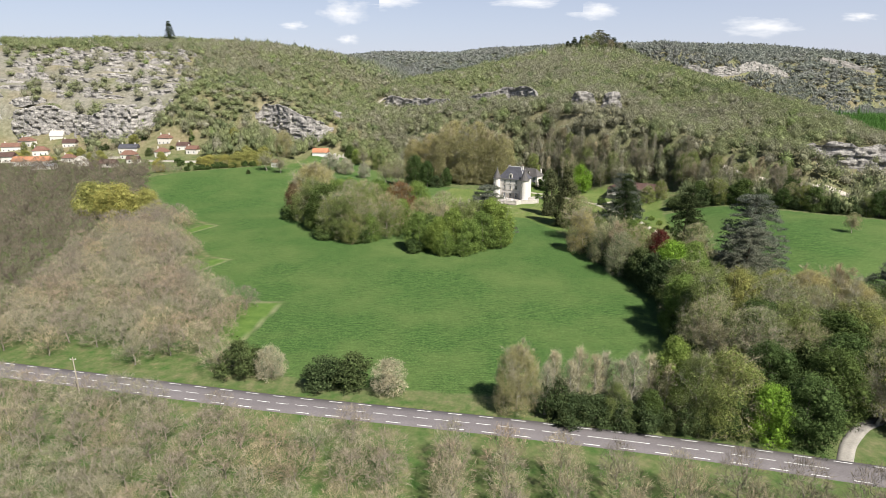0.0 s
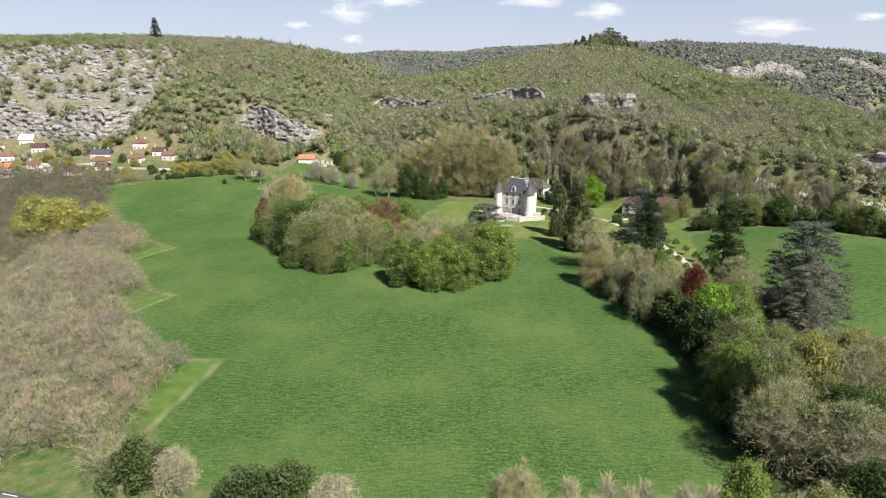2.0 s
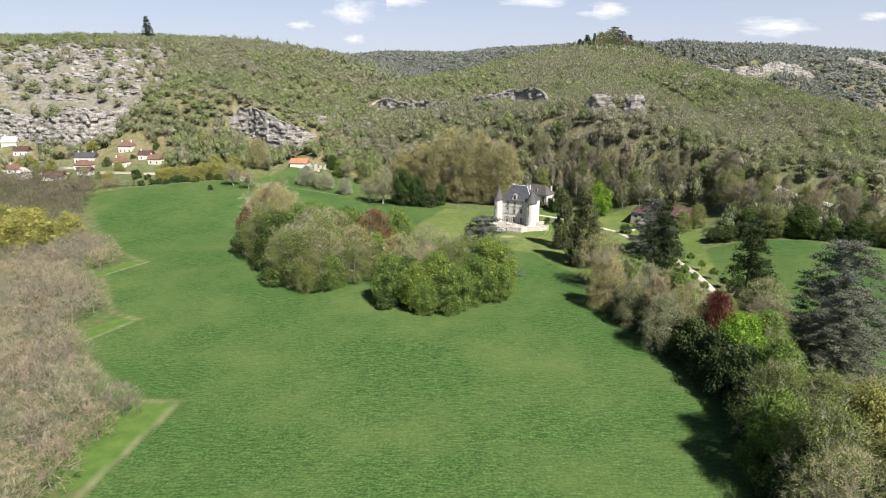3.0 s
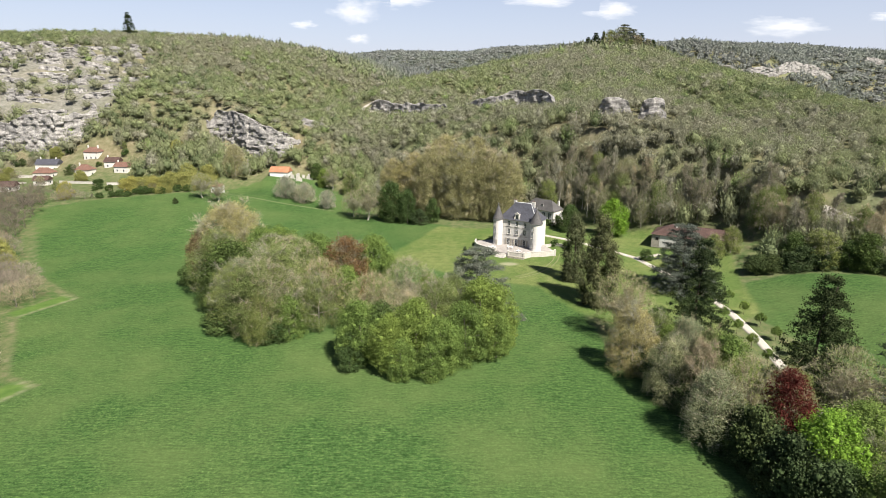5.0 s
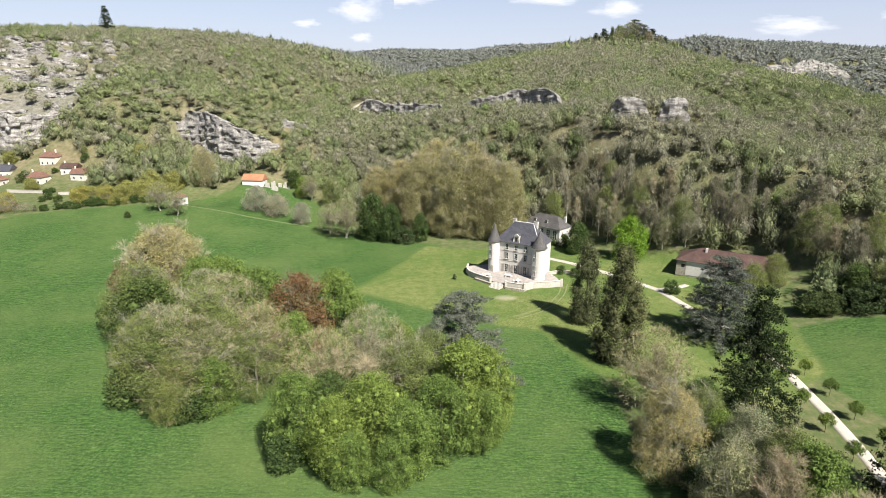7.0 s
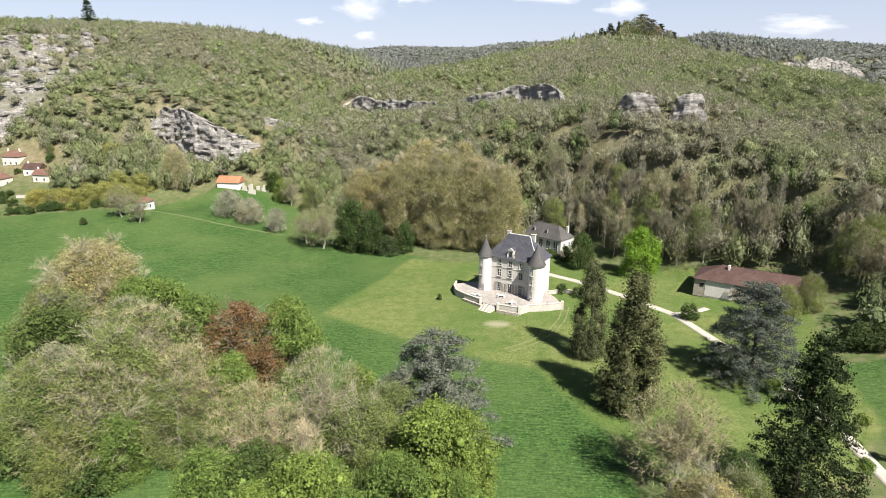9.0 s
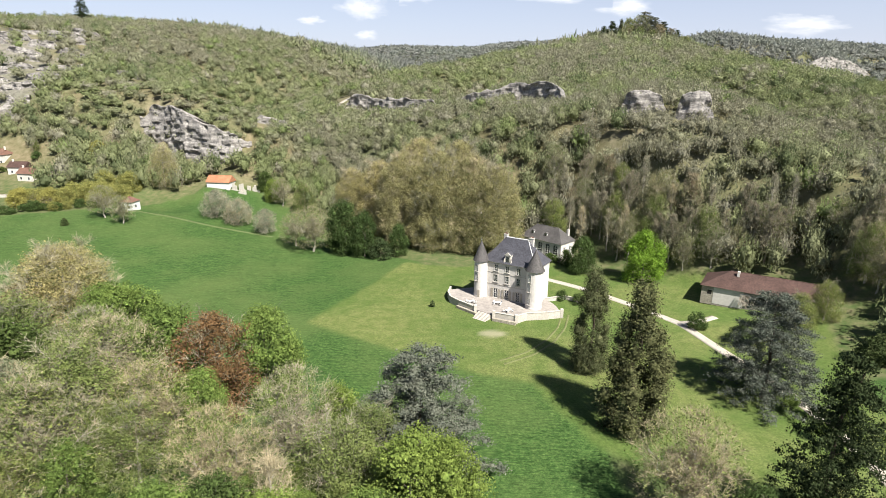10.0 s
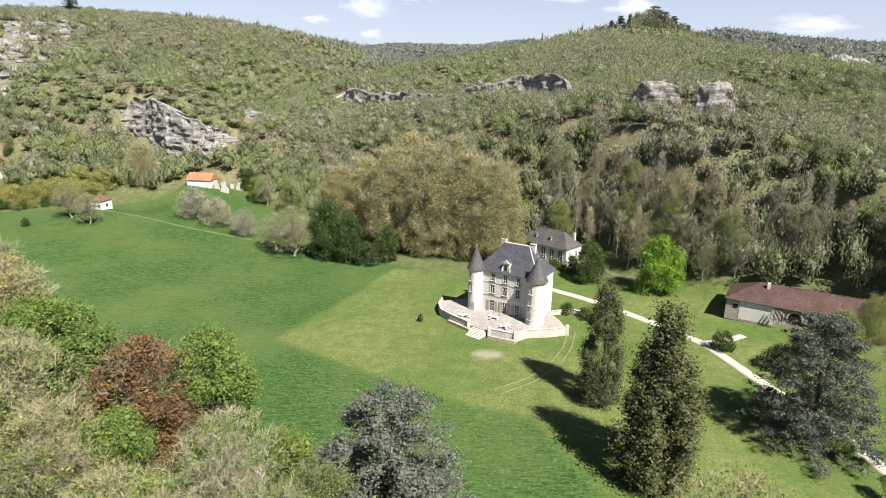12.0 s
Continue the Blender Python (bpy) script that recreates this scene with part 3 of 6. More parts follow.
def leaves(rng, centres, radius, count, size, flat=1.0, core=0.55, inner=0.6):
    """Small leaf clumps over the outside of lobes round the given centres."""
    wide = rng.uniform(0.6, 1.35, len(centres))
    k = rng.choice(len(centres), count, p=wide ** 2 / np.sum(wide ** 2))
    d = unit(rng.normal(0, 1, (count, 3)))
    r = (radius * wide[k])[:, None] * (inner + (1.12 - inner) * rng.random((count, 1)))
    c = centres[k] + d * r * [1, 1, flat]
    c[:, 2] = np.maximum(c[:, 2], 0.15)
    nrm = unit(d * 0.7 + rng.normal(0, 0.6, (count, 3)) + [0, 0, 0.2])
    u = unit(np.cross(nrm, rng.normal(0, 1, (count, 3))))
    w = np.cross(nrm, u)
    s = size * rng.uniform(0.6, 1.4, (count, 1))
    V = np.stack([c - u * s * 0.55 - w * s * 0.3, c + u * s * 0.55 - w * s * 0.3, c + w * s * 0.7], 1).reshape(-1, 3)
    F = np.arange(count * 3).reshape(-1, 3)
    return join(blobs(rng, centres, (radius * core * wide)[:, None, None], flat), (V, F)) if core else (V, F)


def join(*pairs):
    V, F, n = [], [], 0
    for v, f in pairs:
        V.append(v), F.append(f + n)
        n += len(v)
    return np.concatenate(V), np.concatenate(F)


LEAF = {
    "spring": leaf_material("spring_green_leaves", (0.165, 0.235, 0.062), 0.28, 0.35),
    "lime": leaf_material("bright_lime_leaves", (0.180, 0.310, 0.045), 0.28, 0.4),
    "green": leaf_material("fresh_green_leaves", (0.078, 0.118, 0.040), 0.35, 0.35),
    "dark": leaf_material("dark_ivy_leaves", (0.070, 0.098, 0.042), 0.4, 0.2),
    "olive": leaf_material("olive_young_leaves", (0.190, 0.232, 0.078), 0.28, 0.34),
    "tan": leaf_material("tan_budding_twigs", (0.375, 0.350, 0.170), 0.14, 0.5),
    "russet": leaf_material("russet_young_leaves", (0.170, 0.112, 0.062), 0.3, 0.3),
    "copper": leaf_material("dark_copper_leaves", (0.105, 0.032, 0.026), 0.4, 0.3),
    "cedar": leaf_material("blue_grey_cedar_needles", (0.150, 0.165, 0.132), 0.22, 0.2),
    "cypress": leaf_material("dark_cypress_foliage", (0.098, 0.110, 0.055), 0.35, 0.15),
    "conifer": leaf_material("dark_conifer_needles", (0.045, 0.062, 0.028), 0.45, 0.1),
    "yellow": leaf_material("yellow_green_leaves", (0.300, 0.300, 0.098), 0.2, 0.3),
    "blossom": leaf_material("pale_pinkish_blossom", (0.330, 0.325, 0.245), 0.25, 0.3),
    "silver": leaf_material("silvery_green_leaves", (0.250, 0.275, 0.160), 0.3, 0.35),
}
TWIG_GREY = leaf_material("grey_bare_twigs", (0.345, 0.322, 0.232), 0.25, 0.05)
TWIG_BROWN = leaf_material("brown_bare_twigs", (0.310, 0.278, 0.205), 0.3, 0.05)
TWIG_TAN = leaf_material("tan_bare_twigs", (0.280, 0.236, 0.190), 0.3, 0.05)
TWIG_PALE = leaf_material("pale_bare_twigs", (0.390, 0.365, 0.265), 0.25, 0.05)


def make_tree(name, m, label, group, seed, h, spread, crown, mats, bark, limbs=11, subs=3, bole=0.22, up=0.55, leader=True):
    """A tree of trunk with limbs and a crown. crown: function of rng, tips and size giving mesh arrays a list of (part, verts, faces, material)."""
    rng = np.random.default_rng(seed)
    segs, tips = frame_tree(rng, h, spread, bole, limbs, subs, up, leader=leader)
    root = thing(name, m, label, "tree", group)
    stout = [s for s in segs if s[6] > h * 0.008]
    fine = [s for s in segs if s[6] <= h * 0.008]
    V, F = join(tubes(stout, 6), tubes(fine, 3)) if fine else tubes(stout, 6)
    t = new("trunk", mesh_np("trunk", V, F, bark))
    t.parent = root
    for pname, (v, f), mat in crown(rng, tips, mats):
        o = new(pname, mesh_np(pname, v, f, mat))
        o.parent = root
        if pname == "twig_spray":
            tagged(o, kind="stuff")
    return root


def dome(rng, h, spread, n, low):
    """Lobes of a full crown, from low down to the top, uneven in their reach."""
    f = (np.arange(n) + 0.5) / n
    a = rng.random(n) * 6.283
    z = low + (0.93 - low) * np.clip(f + rng.normal(0, 0.04, n), 0, 1)
    q = (z - low) / (0.93 - low)
    r = np.sqrt(np.clip(1 - np.abs(q * 1.45 - 0.45) ** 2.2, 0.02, 1)) * rng.uniform(0.62, 0.98, n)
    core = rng.random(n) < 0.22
    r = np.where(core, r * 0.4, r)
    return np.stack([r * spread * np.cos(a), r * spread * np.sin(a), z * h], -1)


def leafy(h, spread, count, size, lobes=110, low=0.12):
    def grow(rng, tips, mats):
        c = dome(rng, h, spread * 0.9, lobes, low)
        return [("crown", leaves(rng, c, spread * 0.25, count, size, 1.0, 0.35, 0.6), mats[0])]
    return grow


def half_leafy(h, spread, count, size, tw, twl, lobes=160, low=0.12, width=0.045, lobe=0.21):
    """A crown in young leaf: sparse leaf sprays among many fine twigs."""
    def grow(rng, tips, mats):
        c = dome(rng, h, spread * 0.9, lobes, low)
        e = dome(rng, h, spread * 0.9, 500, low)
        t = np.concatenate([np.c_[e, unit(e - [0, 0, h * 0.35])], tips])
        return [("crown", leaves(rng, c, spread * lobe, count, size, 1.0, 0, 0.5), mats[0]), ("twig_spray", twigs(rng, t, tw, twl, width), mats[1])]
    return grow


def bare(h, spread, tw, twl, width=0.04, wild=0.8, low=0.2, haze=0):
    def grow(rng, tips, mats):
        c = dome(rng, h, spread * 0.92, 600, low)
        t = np.concatenate([np.c_[c, unit(c - [0, 0, h * 0.3])], np.repeat(tips, 3, axis=0)])
        out = [("twig_spray", twigs(rng, t, tw, twl, width, wild), mats[0])]
        if haze:
            out.append(("crown", leaves(rng, c, spread * 0.2, haze, 0.2, 1.0, 0, 0.3), mats[1]))
        return out
    return grow


def column(h, r, count, size, belly=0.3, lumps=46):
    """A dense upright cypress."""
    def grow(rng, tips, mats):
        z = rng.random(lumps) ** 1.1 * h * 0.97
        rr = r * np.sin(np.pi * np.clip(0.27 + 0.73 * (z / h) ** 0.8, 0, 1)) ** 0.7 * rng.uniform(0.5, 0.95, lumps)
        a = rng.random(lumps) * 6.28
        c = np.stack([rr * np.cos(a), rr * np.sin(a), z + 0.4], -1)
        return [("crown", leaves(rng, c, r * 0.34, count, size, 1.9, 0.45, 0.4), mats[0])]
    return grow


def tiers(h, r, count, size, n=11, flat=0.28, power=0.8, low=0.1, lob=9, puff=0.14, droop=0.2):
    """Level shelves of boughs, as cedars and firs bear them."""
    def grow(rng, tips, mats):
        c = []
        for i in range(n):
            f = (i + rng.uniform(-0.3, 0.3)) / n
            z = h * (low + (0.96 - low) * f)
            reach = r * (1 - f) ** power + r * 0.10
            for j in range(max(3, int(lob * (1 - f * 0.6)))):
                a = j * 2.4 + i * 1.1 + rng.normal(0, 0.3)
                for q in (0.25, 0.45, 0.65, 0.82, 0.98):
                    rr = reach * q * rng.uniform(0.82, 1.1)
                    c.append((rr * math.cos(a), rr * math.sin(a), z - rr * droop + rng.normal(0, h * 0.012)))
        c = np.array(c)
        return [("crown", leaves(rng, c, r * puff, count, size, flat, 0.25, 0.2), mats[0])]
    return grow


def species(kind, seed, m, group, label):
    """One tree of a kind, built at the pose m, about ten units of its natural height."""
    L = LEAF
    if kind == "broad_green":
        return make_tree("broadleaf_tree", m, label, group, seed, 16, 6.2, leafy(16, 6.5, 24000, 0.23, 120, 0.06), [L["green"]], M_BARK, subs=1)
    if kind == "broad_spring":
        return make_tree("broadleaf_tree", m, label, group, seed, 16, 5.5, leafy(16, 6.0, 26000, 0.21, 120, 0.05), [L["spring"]], M_BARK, subs=1, bole=0.12)
    if kind == "broad_lime":
        return make_tree("broadleaf_tree", m, label, group, seed, 14, 5.0, leafy(14, 5.8, 22000, 0.21, 110, 0.08), [L["lime"]], M_BARK, subs=1, bole=0.12)
    if kind == "olive":
        return make_tree("broadleaf_tree", m, label, group, seed, 17, 6.0, half_leafy(17, 6.6, 26000, 0.18, 4500, 1.0, 120, 0.05, 0.045, 0.25), [L["olive"], TWIG_GREY], M_BARK_PALE, subs=3, bole=0.15, up=0.8)
    if kind == "silver":
        return make_tree("broadleaf_tree", m, label, group, seed, 15, 5.0, half_leafy(15, 5.6, 22000, 0.17, 4000, 0.9, 110, 0.05, 0.045, 0.25), [L["silver"], TWIG_PALE], M_BARK_PALE, subs=2, bole=0.15)
    if kind == "bare":
        return make_tree("bare_tree", m, label, group, seed, 17, 7.0, bare(17, 6.8, 15000, 0.95, 0.042, 0.8, 0.2, 3500), [TWIG_GREY, L["olive"]], M_BARK_PALE, limbs=13, subs=4, bole=0.2, up=1.25, leader=False)
    if kind == "bare_brown":
        return make_tree("bare_tree", m, label, group, seed, 17, 5.5, bare(17, 5.4, 14000, 1.0, 0.042, 0.8, 0.2, 1500), [TWIG_BROWN, L["olive"]], M_BARK_PALE, limbs=12, subs=3, bole=0.25, up=1.2)
    if kind == "slim":
        return make_tree("slim_bare_tree", m, label, group, seed, 14, 2.2, bare(14, 1.8, 3000, 1.0, 0.04, 0.5, 0.2), [TWIG_PALE], M_BARK_PALE, limbs=14, subs=2, bole=0.25, up=1.9)
    if kind == "russet":
        return make_tree("broadleaf_tree", m, label, group, seed, 15, 5.0, half_leafy(15, 5.8, 20000, 0.20, 3000, 1.0), [L["russet"], TWIG_BROWN], M_BARK, subs=1)
    if kind == "copper":
        return make_tree("copper_beech", m, label, group, seed, 15, 5.0, half_leafy(15, 5.4, 20000, 0.21, 2000, 1.0), [L["copper"], TWIG_BROWN], M_BARK_DARK, subs=1)
    if kind == "yellow":
        return make_tree("broadleaf_tree", m, label, group, seed, 16, 9, leafy(16, 9.5, 26000, 0.30, 130, 0.06), [L["yellow"]], M_BARK, subs=1, bole=0.1)
    if kind == "plane":
        return make_tree("plane_tree", m, label, group, seed, 34, 11, half_leafy(34, 11.5, 90000, 0.27, 22000, 1.6, 700, 0.05, 0.055, 0.16), [L["tan"], TWIG_PALE], M_BARK_PALE, limbs=16, subs=3, bole=0.12, up=0.9)
    if kind == "tan":
        return make_tree("broadleaf_tree", m, label, group, seed, 20, 8.0, half_leafy(20, 8.6, 36000, 0.19, 16000, 1.1, 320, 0.06, 0.045, 0.18), [L["tan"], TWIG_PALE], M_BARK_PALE, limbs=12, subs=3, bole=0.12)
    if kind == "cedar":
        return make_tree("cedar", m, label, group, seed, 22, 2.0, tiers(22, 9.0, 60000, 0.19, 15, 0.42, 0.55, 0.08, 12, 0.13, 0.06), [L["cedar"]], M_BARK_DARK, limbs=14, subs=1, bole=0.15, up=0.1)
    if kind == "conifer":
        return make_tree("conifer", m, label, group, seed, 26, 2.0, tiers(26, 9.5, 36000, 0.25, 16, 0.5, 0.8, 0.04, 11), [L["conifer"]], M_BARK_DARK, limbs=12, subs=1, bole=0.1, up=0.1)
    if kind == "cypress":
        return make_tree("cypress", m, label, group, seed, 24, 1.2, column(24, 4.0, 24000, 0.22, lumps=90), [L["cypress"]], M_BARK_DARK, limbs=6, subs=1, bole=0.05, up=2)
    if kind == "blossom":
        return make_tree("blossoming_tree", m, label, group, seed, 7, 3.2, half_leafy(7, 3.5, 4500, 0.17, 3000, 0.7, 90, 0.12, 0.04, 0.24), [L["blossom"], TWIG_PALE], M_BARK, subs=2, bole=0.15, leader=False)
    if kind == "bush":
        return make_tree("bush", m, label, group, seed, 5, 2.6, leafy(5, 3.2, 6000, 0.18, 50, 0.1), [L["dark"]], M_BARK_DARK, limbs=6, subs=1, bole=0.05, leader=False)
    if kind == "mop":
        return make_tree("clipped_tree", m, label, group, seed, 4, 1.6, leafy(4, 2.0, 3200, 0.15, 40, 0.55), [L["spring"]], M_BARK_DARK, limbs=6, subs=1, bole=0.45, leader=False)
    if kind == "hedge":
        return make_tree("bush", m, label, group, seed, 4, 2.2, leafy(4, 2.7, 5000, 0.17, 44, 0.1), [L["green"]], M_BARK_DARK, limbs=6, subs=1, bole=0.05, leader=False)
    return make_tree("walnut_tree", m, label, group, seed, 7.5, 4.2, bare(7.5, 4.3, 1500, 1.0, 0.055, 0.75, 0.25), [TWIG_BROWN if kind == "walnut_brown" else TWIG_TAN], M_BARK, limbs=7, subs=1, bole=0.2, up=0.6, leader=False)


NATURAL = dict(broad_green=16, broad_spring=16, broad_lime=14, olive=17, silver=15, bare=17, bare_brown=17, slim=14, russet=15, copper=15, yellow=16, plane=34, tan=20, cedar=22, conifer=26,
               cypress=24, blossom=7, bush=5, hedge=4, mop=4, walnut=7.5, walnut_brown=7.5)
made = {}
tree_rng = random.Random(7)


def plant(kind, x, y, h, label, group="", wide=1.0, variants=2):
    """Plants a tree of a kind and height at a place; repeats share the meshes of their variant."""
    key = (kind, tree_rng.randrange(variants), label)
    s = h / NATURAL[kind]
    w = s * wide
    m = Matrix.Translation((x, y, float(height(x, y)) - 0.1)) @ Matrix.Rotation(tree_rng.random() * 6.28, 4, "Z") @ Matrix.Diagonal((w, w, s, 1))
    first = made.get(key[:2])
    if first is None:
        made[key[:2]] = species(kind, hash_seed(kind, key[1]), m, group, label)
        return made[key[:2]]
    o = copy_thing(first, Matrix())
    o.matrix_basis = m
    o["label"] = label
    if group:
        o["group"] = group
    return o


def hash_seed(kind, v):
    return sum(ord(c) * (i + 3) for i, c in enumerate(kind)) * 7 + v * 131


HOUSE_SPOTS = [(-324, 424), (-352, 474), (-348, 486), (-320, 461), (-293, 412), (-276, 400), (-326, 494), (-259, 412), (-236, 406), (-252, 466), (-244, 449), (-225, 471), (-218, 449), (-205, 459), (-338, 446), (-366, 452), (-196, 455), (-228, 427), (-366, 433), (-307, 481), (-286, 443), (-378, 473)]
# the two clumps in the meadow: kind, x, y, height, width; the first drawn closer together when planted
CLUMP_A = [("tan", -74, 306, 25, 1.1), ("russet", -87, 300, 17, 1.0), ("hedge", -88, 294, 7, 1.2), ("broad_green", -83, 312, 17, 1.0), ("broad_spring", -60, 296, 19, 1.0), ("bare", -56, 276, 21, 1.0), ("broad_green", -66, 268, 20, 1.0),
           ("bare", -48, 268, 22, 1.1), ("olive", -42, 256, 21, 1.0), ("silver", -58, 256, 18, 1.1), ("olive", -50, 246, 19, 1.1), ("olive", -60, 251, 17, 0.9), ("bare", -40, 247, 19, 1.0), ("bare", -30, 258, 18, 1.0), ("olive", -30, 252, 14, 1.0),
           ("russet", -27, 276, 20, 1.0), ("broad_spring", -20, 284, 19, 0.9), ("broad_spring", -25, 264, 14, 0.9), ("broad_spring", -36, 244, 11, 1.0), ("hedge", -62, 249, 6, 1.3), ("hedge", -46, 242, 6, 1.2), ("olive", -42, 240, 13, 0.9),
           ("olive", -75, 282, 20, 1.1), ("broad_spring", -66, 300, 18, 1.0), ("broad_spring", -38, 280, 20, 1.0)]
CLUMP_B = [("broad_spring", -10, 228, 16, 0.95), ("broad_spring", -2, 222, 15, 0.9), ("broad_spring", 4, 225, 18, 0.9), ("broad_spring", 10, 223, 14, 0.9), ("broad_spring", 1, 219, 10, 1.0), ("broad_spring", 20, 234, 20, 0.95), ("broad_spring", 25, 238, 17, 0.85),
           ("broad_spring", 16, 228, 16, 0.9), ("slim", 2, 234, 17, 1.3), ("bare", -8, 240, 20, 1.0), ("bare", 0, 250, 21, 1.0), ("olive", 9, 240, 18, 1.0), ("cedar", 20, 253, 24, 1.12), ("broad_green", -5, 232, 14, 0.9), ("olive", 13, 246, 17, 0.9),
           ("broad_spring", 8, 219, 9, 1.1), ("hedge", -12, 224, 5, 1.2), ("broad_spring", 24, 230, 12, 0.9), ("broad_spring", 6, 256, 14, 0.9)]
for kind, x, y, h, w in [(k, x + 4 + (y - 240) * 0.07 + (6 if x < -45 and y < 302 else 0), 238 + (y - 240) * 0.82, h, w) for k, x, y, h, w in CLUMP_A]:
    plant(kind, x, y, h * 1.08, {"tan": "tall tan budding tree in a meadow clump", "russet": "russet-leaved tree in a meadow clump", "bare": "grey bare-branched tree in a meadow clump"}.get(kind, "spring-leaved tree in a meadow clump"), "trees of the meadow clumps", w * 1.12)
for kind, x, y, h, w in CLUMP_B:
    plant(kind, x, y, h, {"cedar": "blue-grey cedar in a meadow clump", "bare": "grey bare-branched tree in a meadow clump", "slim": "slim pale bare tree in a meadow clump"}.get(kind, "bright spring-green tree in a meadow clump"), "trees of the meadow clumps", w * 1.08)

# the tree belt along the meadow and the park behind it
BELT = [("bare", 59, 243, 20, 1.1), ("tan", 56, 224, 17, 0.9), ("broad_spring", 66, 227, 11, 0.9), ("silver", 60.5, 211, 15, 1.0), ("bare_brown", 65, 206, 16, 1.0), ("broad_spring", 71, 208, 17, 0.95), ("silver", 63, 195, 16, 1.0),
        ("bare", 69, 196, 19, 0.9), ("silver", 67, 220, 16, 0.85), ("olive", 70, 214, 16, 0.9), ("broad_green", 66, 236, 12, 0.9), ("olive", 64, 231, 13, 1.0), ("copper", 75, 193, 17.5, 0.85), ("broad_lime", 74.5, 179, 17, 0.95), ("broad_spring", 84, 186, 15, 1.0),
        ("bare", 92, 202, 18, 1.1), ("olive", 80, 200, 14, 1.0), ("bush", 62, 236, 5, 1.2), ("bush", 62, 216, 6, 1.2), ("bush", 66, 204, 7, 1.2), ("bush", 70, 188, 7, 1.2), ("broad_green", 72, 171, 13, 1.0), ("hedge", 98, 202, 4, 1.2),
        ("cedar", 112, 203, 29, 1.1), ("cedar", 103, 186, 21, 1.3), ("olive", 82, 178, 13, 1.0), ("broad_spring", 76, 165, 17, 0.95), ("olive", 68, 152, 19, 1.0), ("broad_spring", 64, 144, 18, 0.9), ("olive", 66, 135, 21, 0.9), ("bare", 64, 126, 19, 1.1),
        ("bare", 71, 119, 19, 1.1), ("broad_green", 75, 160, 11, 1.0), ("olive", 76, 150, 18, 1.0), ("yellow", 78, 143, 18, 0.65), ("bare", 84, 137, 20, 1.1), ("bare", 92, 133, 19, 1.1), ("olive", 84, 150, 17, 1.0), ("bare", 91, 146, 18, 1.0),
        ("tan", 99, 147, 18, 1.0), ("yellow", 95, 155, 15, 0.65), ("bare_brown", 107, 147, 18, 1.1), ("tan", 105, 137, 18, 1.0), ("cedar", 125, 150, 20, 1.2), ("broad_green", 75, 127, 17, 1.0), ("olive", 83, 125, 18, 1.1), ("broad_green", 90, 120, 17, 1.1),
        ("olive", 98, 126, 18, 1.1), ("bare", 107, 128, 18, 1.1), ("broad_green", 69, 110, 14, 1.1), ("broad_green", 86, 112, 15, 1.2), ("bare", 97, 112, 18, 1.1), ("broad_green", 78, 109, 12, 1.1), ("tan", 118, 120, 18, 1.1), ("olive", 112, 110, 17, 1.2),
        ("tan", 132, 112, 18, 1.1), ("olive", 124, 98, 17, 1.1), ("broad_green", 110, 96, 13, 1.1), ("hedge", 88, 164, 4, 1.2), ("bush", 86, 172, 5, 1.2), ("broad_green", 96, 160, 7, 1.0)]
for kind, x, y, h, w in BELT:
    plant(kind, x, y, h, {"cedar": "spreading blue-grey cedar in the tree belt", "copper": "dark copper beech in the tree belt", "bush": "dark evergreen bush under the tree belt", "bare": "grey bare-branched tree in the tree belt",
                          "bare_brown": "brown bare-branched tree in the tree belt"}.get(kind, "spring-leaved tree in the belt beside the meadow"), "trees of the belt", w)
PARK = [("cypress", 55, 290.5, 23, 1.15, "dark green columnar cypress on the lawn"), ("cypress", 58.5, 268, 27.5, 1.3, "tall dark green columnar cypress on the lawn"), ("cedar", 88.4, 280, 24.5, 1.05, "tall blue-grey cedar beside the drive"),
        ("conifer", 78, 241, 31, 0.78, "tall dark conifer beside the drive"), ("conifer", 92, 212, 31, 0.85, "broad dark conifer above the park"), ("broad_lime", 84, 350, 17, 1.0, "round bright lime-green tree on the lawn"),
        ("broad_green", 66, 358, 13, 0.9, "fresh green tree behind the chateau lawn"), ("hedge", 88, 314, 4.5, 0.9, "small round bush beside the drive"), ("bush", 96, 306, 5, 1.3, "dark bushes below the barn"), ("bush", 104, 308, 5, 1.3, "dark bushes below the barn"),
        ("olive", 112, 312, 10, 1.2, "budding tree in front of the barn"), ("olive", 120, 314, 11, 1.0, "budding tree in front of the barn"), ("broad_green", 62, 366, 6, 1.0, "green shrubs in front of the orangery"), ("hedge", 57, 369, 3.5, 1.2, "green shrubs in front of the orangery"), ("hedge", 60, 330, 3, 1.2, "clipped hedge beside the chateau"), ("hedge", 65, 328, 3, 1.2, "clipped hedge beside the chateau"),
        ("hedge", 55.5, 333, 3, 1.0, "clipped hedge beside the chateau"), ("bush", 17.5, 325, 2.0, 0.6, "small dark shrub on the lawn"), ("bare", 166.6, 228, 9, 1.0, "lone budding tree in the field"), ("yellow", -163, 283, 17, 1.1, "broad yellow-green tree among the orchards"), ("yellow", -177, 289, 17, 1.1, "broad yellow-green tree among the orchards"), ("yellow", -152, 291, 13, 0.9, "broad yellow-green tree among the orchards")]
for kind, x, y, h, w, lab in PARK:
    plant(kind, x, y, h, lab, "", w)
for i in range(12):
    plant("mop", 96.5 - abs(i - 4.5) * 0.25 + (4.2 if i % 2 else -4.2), 274 - i * 4.6, 4.2, "small mop-headed clipped tree along the drive", "clipped trees along the drive", 0.8)
frng = random.Random(21)
filled = [(x, y) for _, x, y, _, _ in BELT]
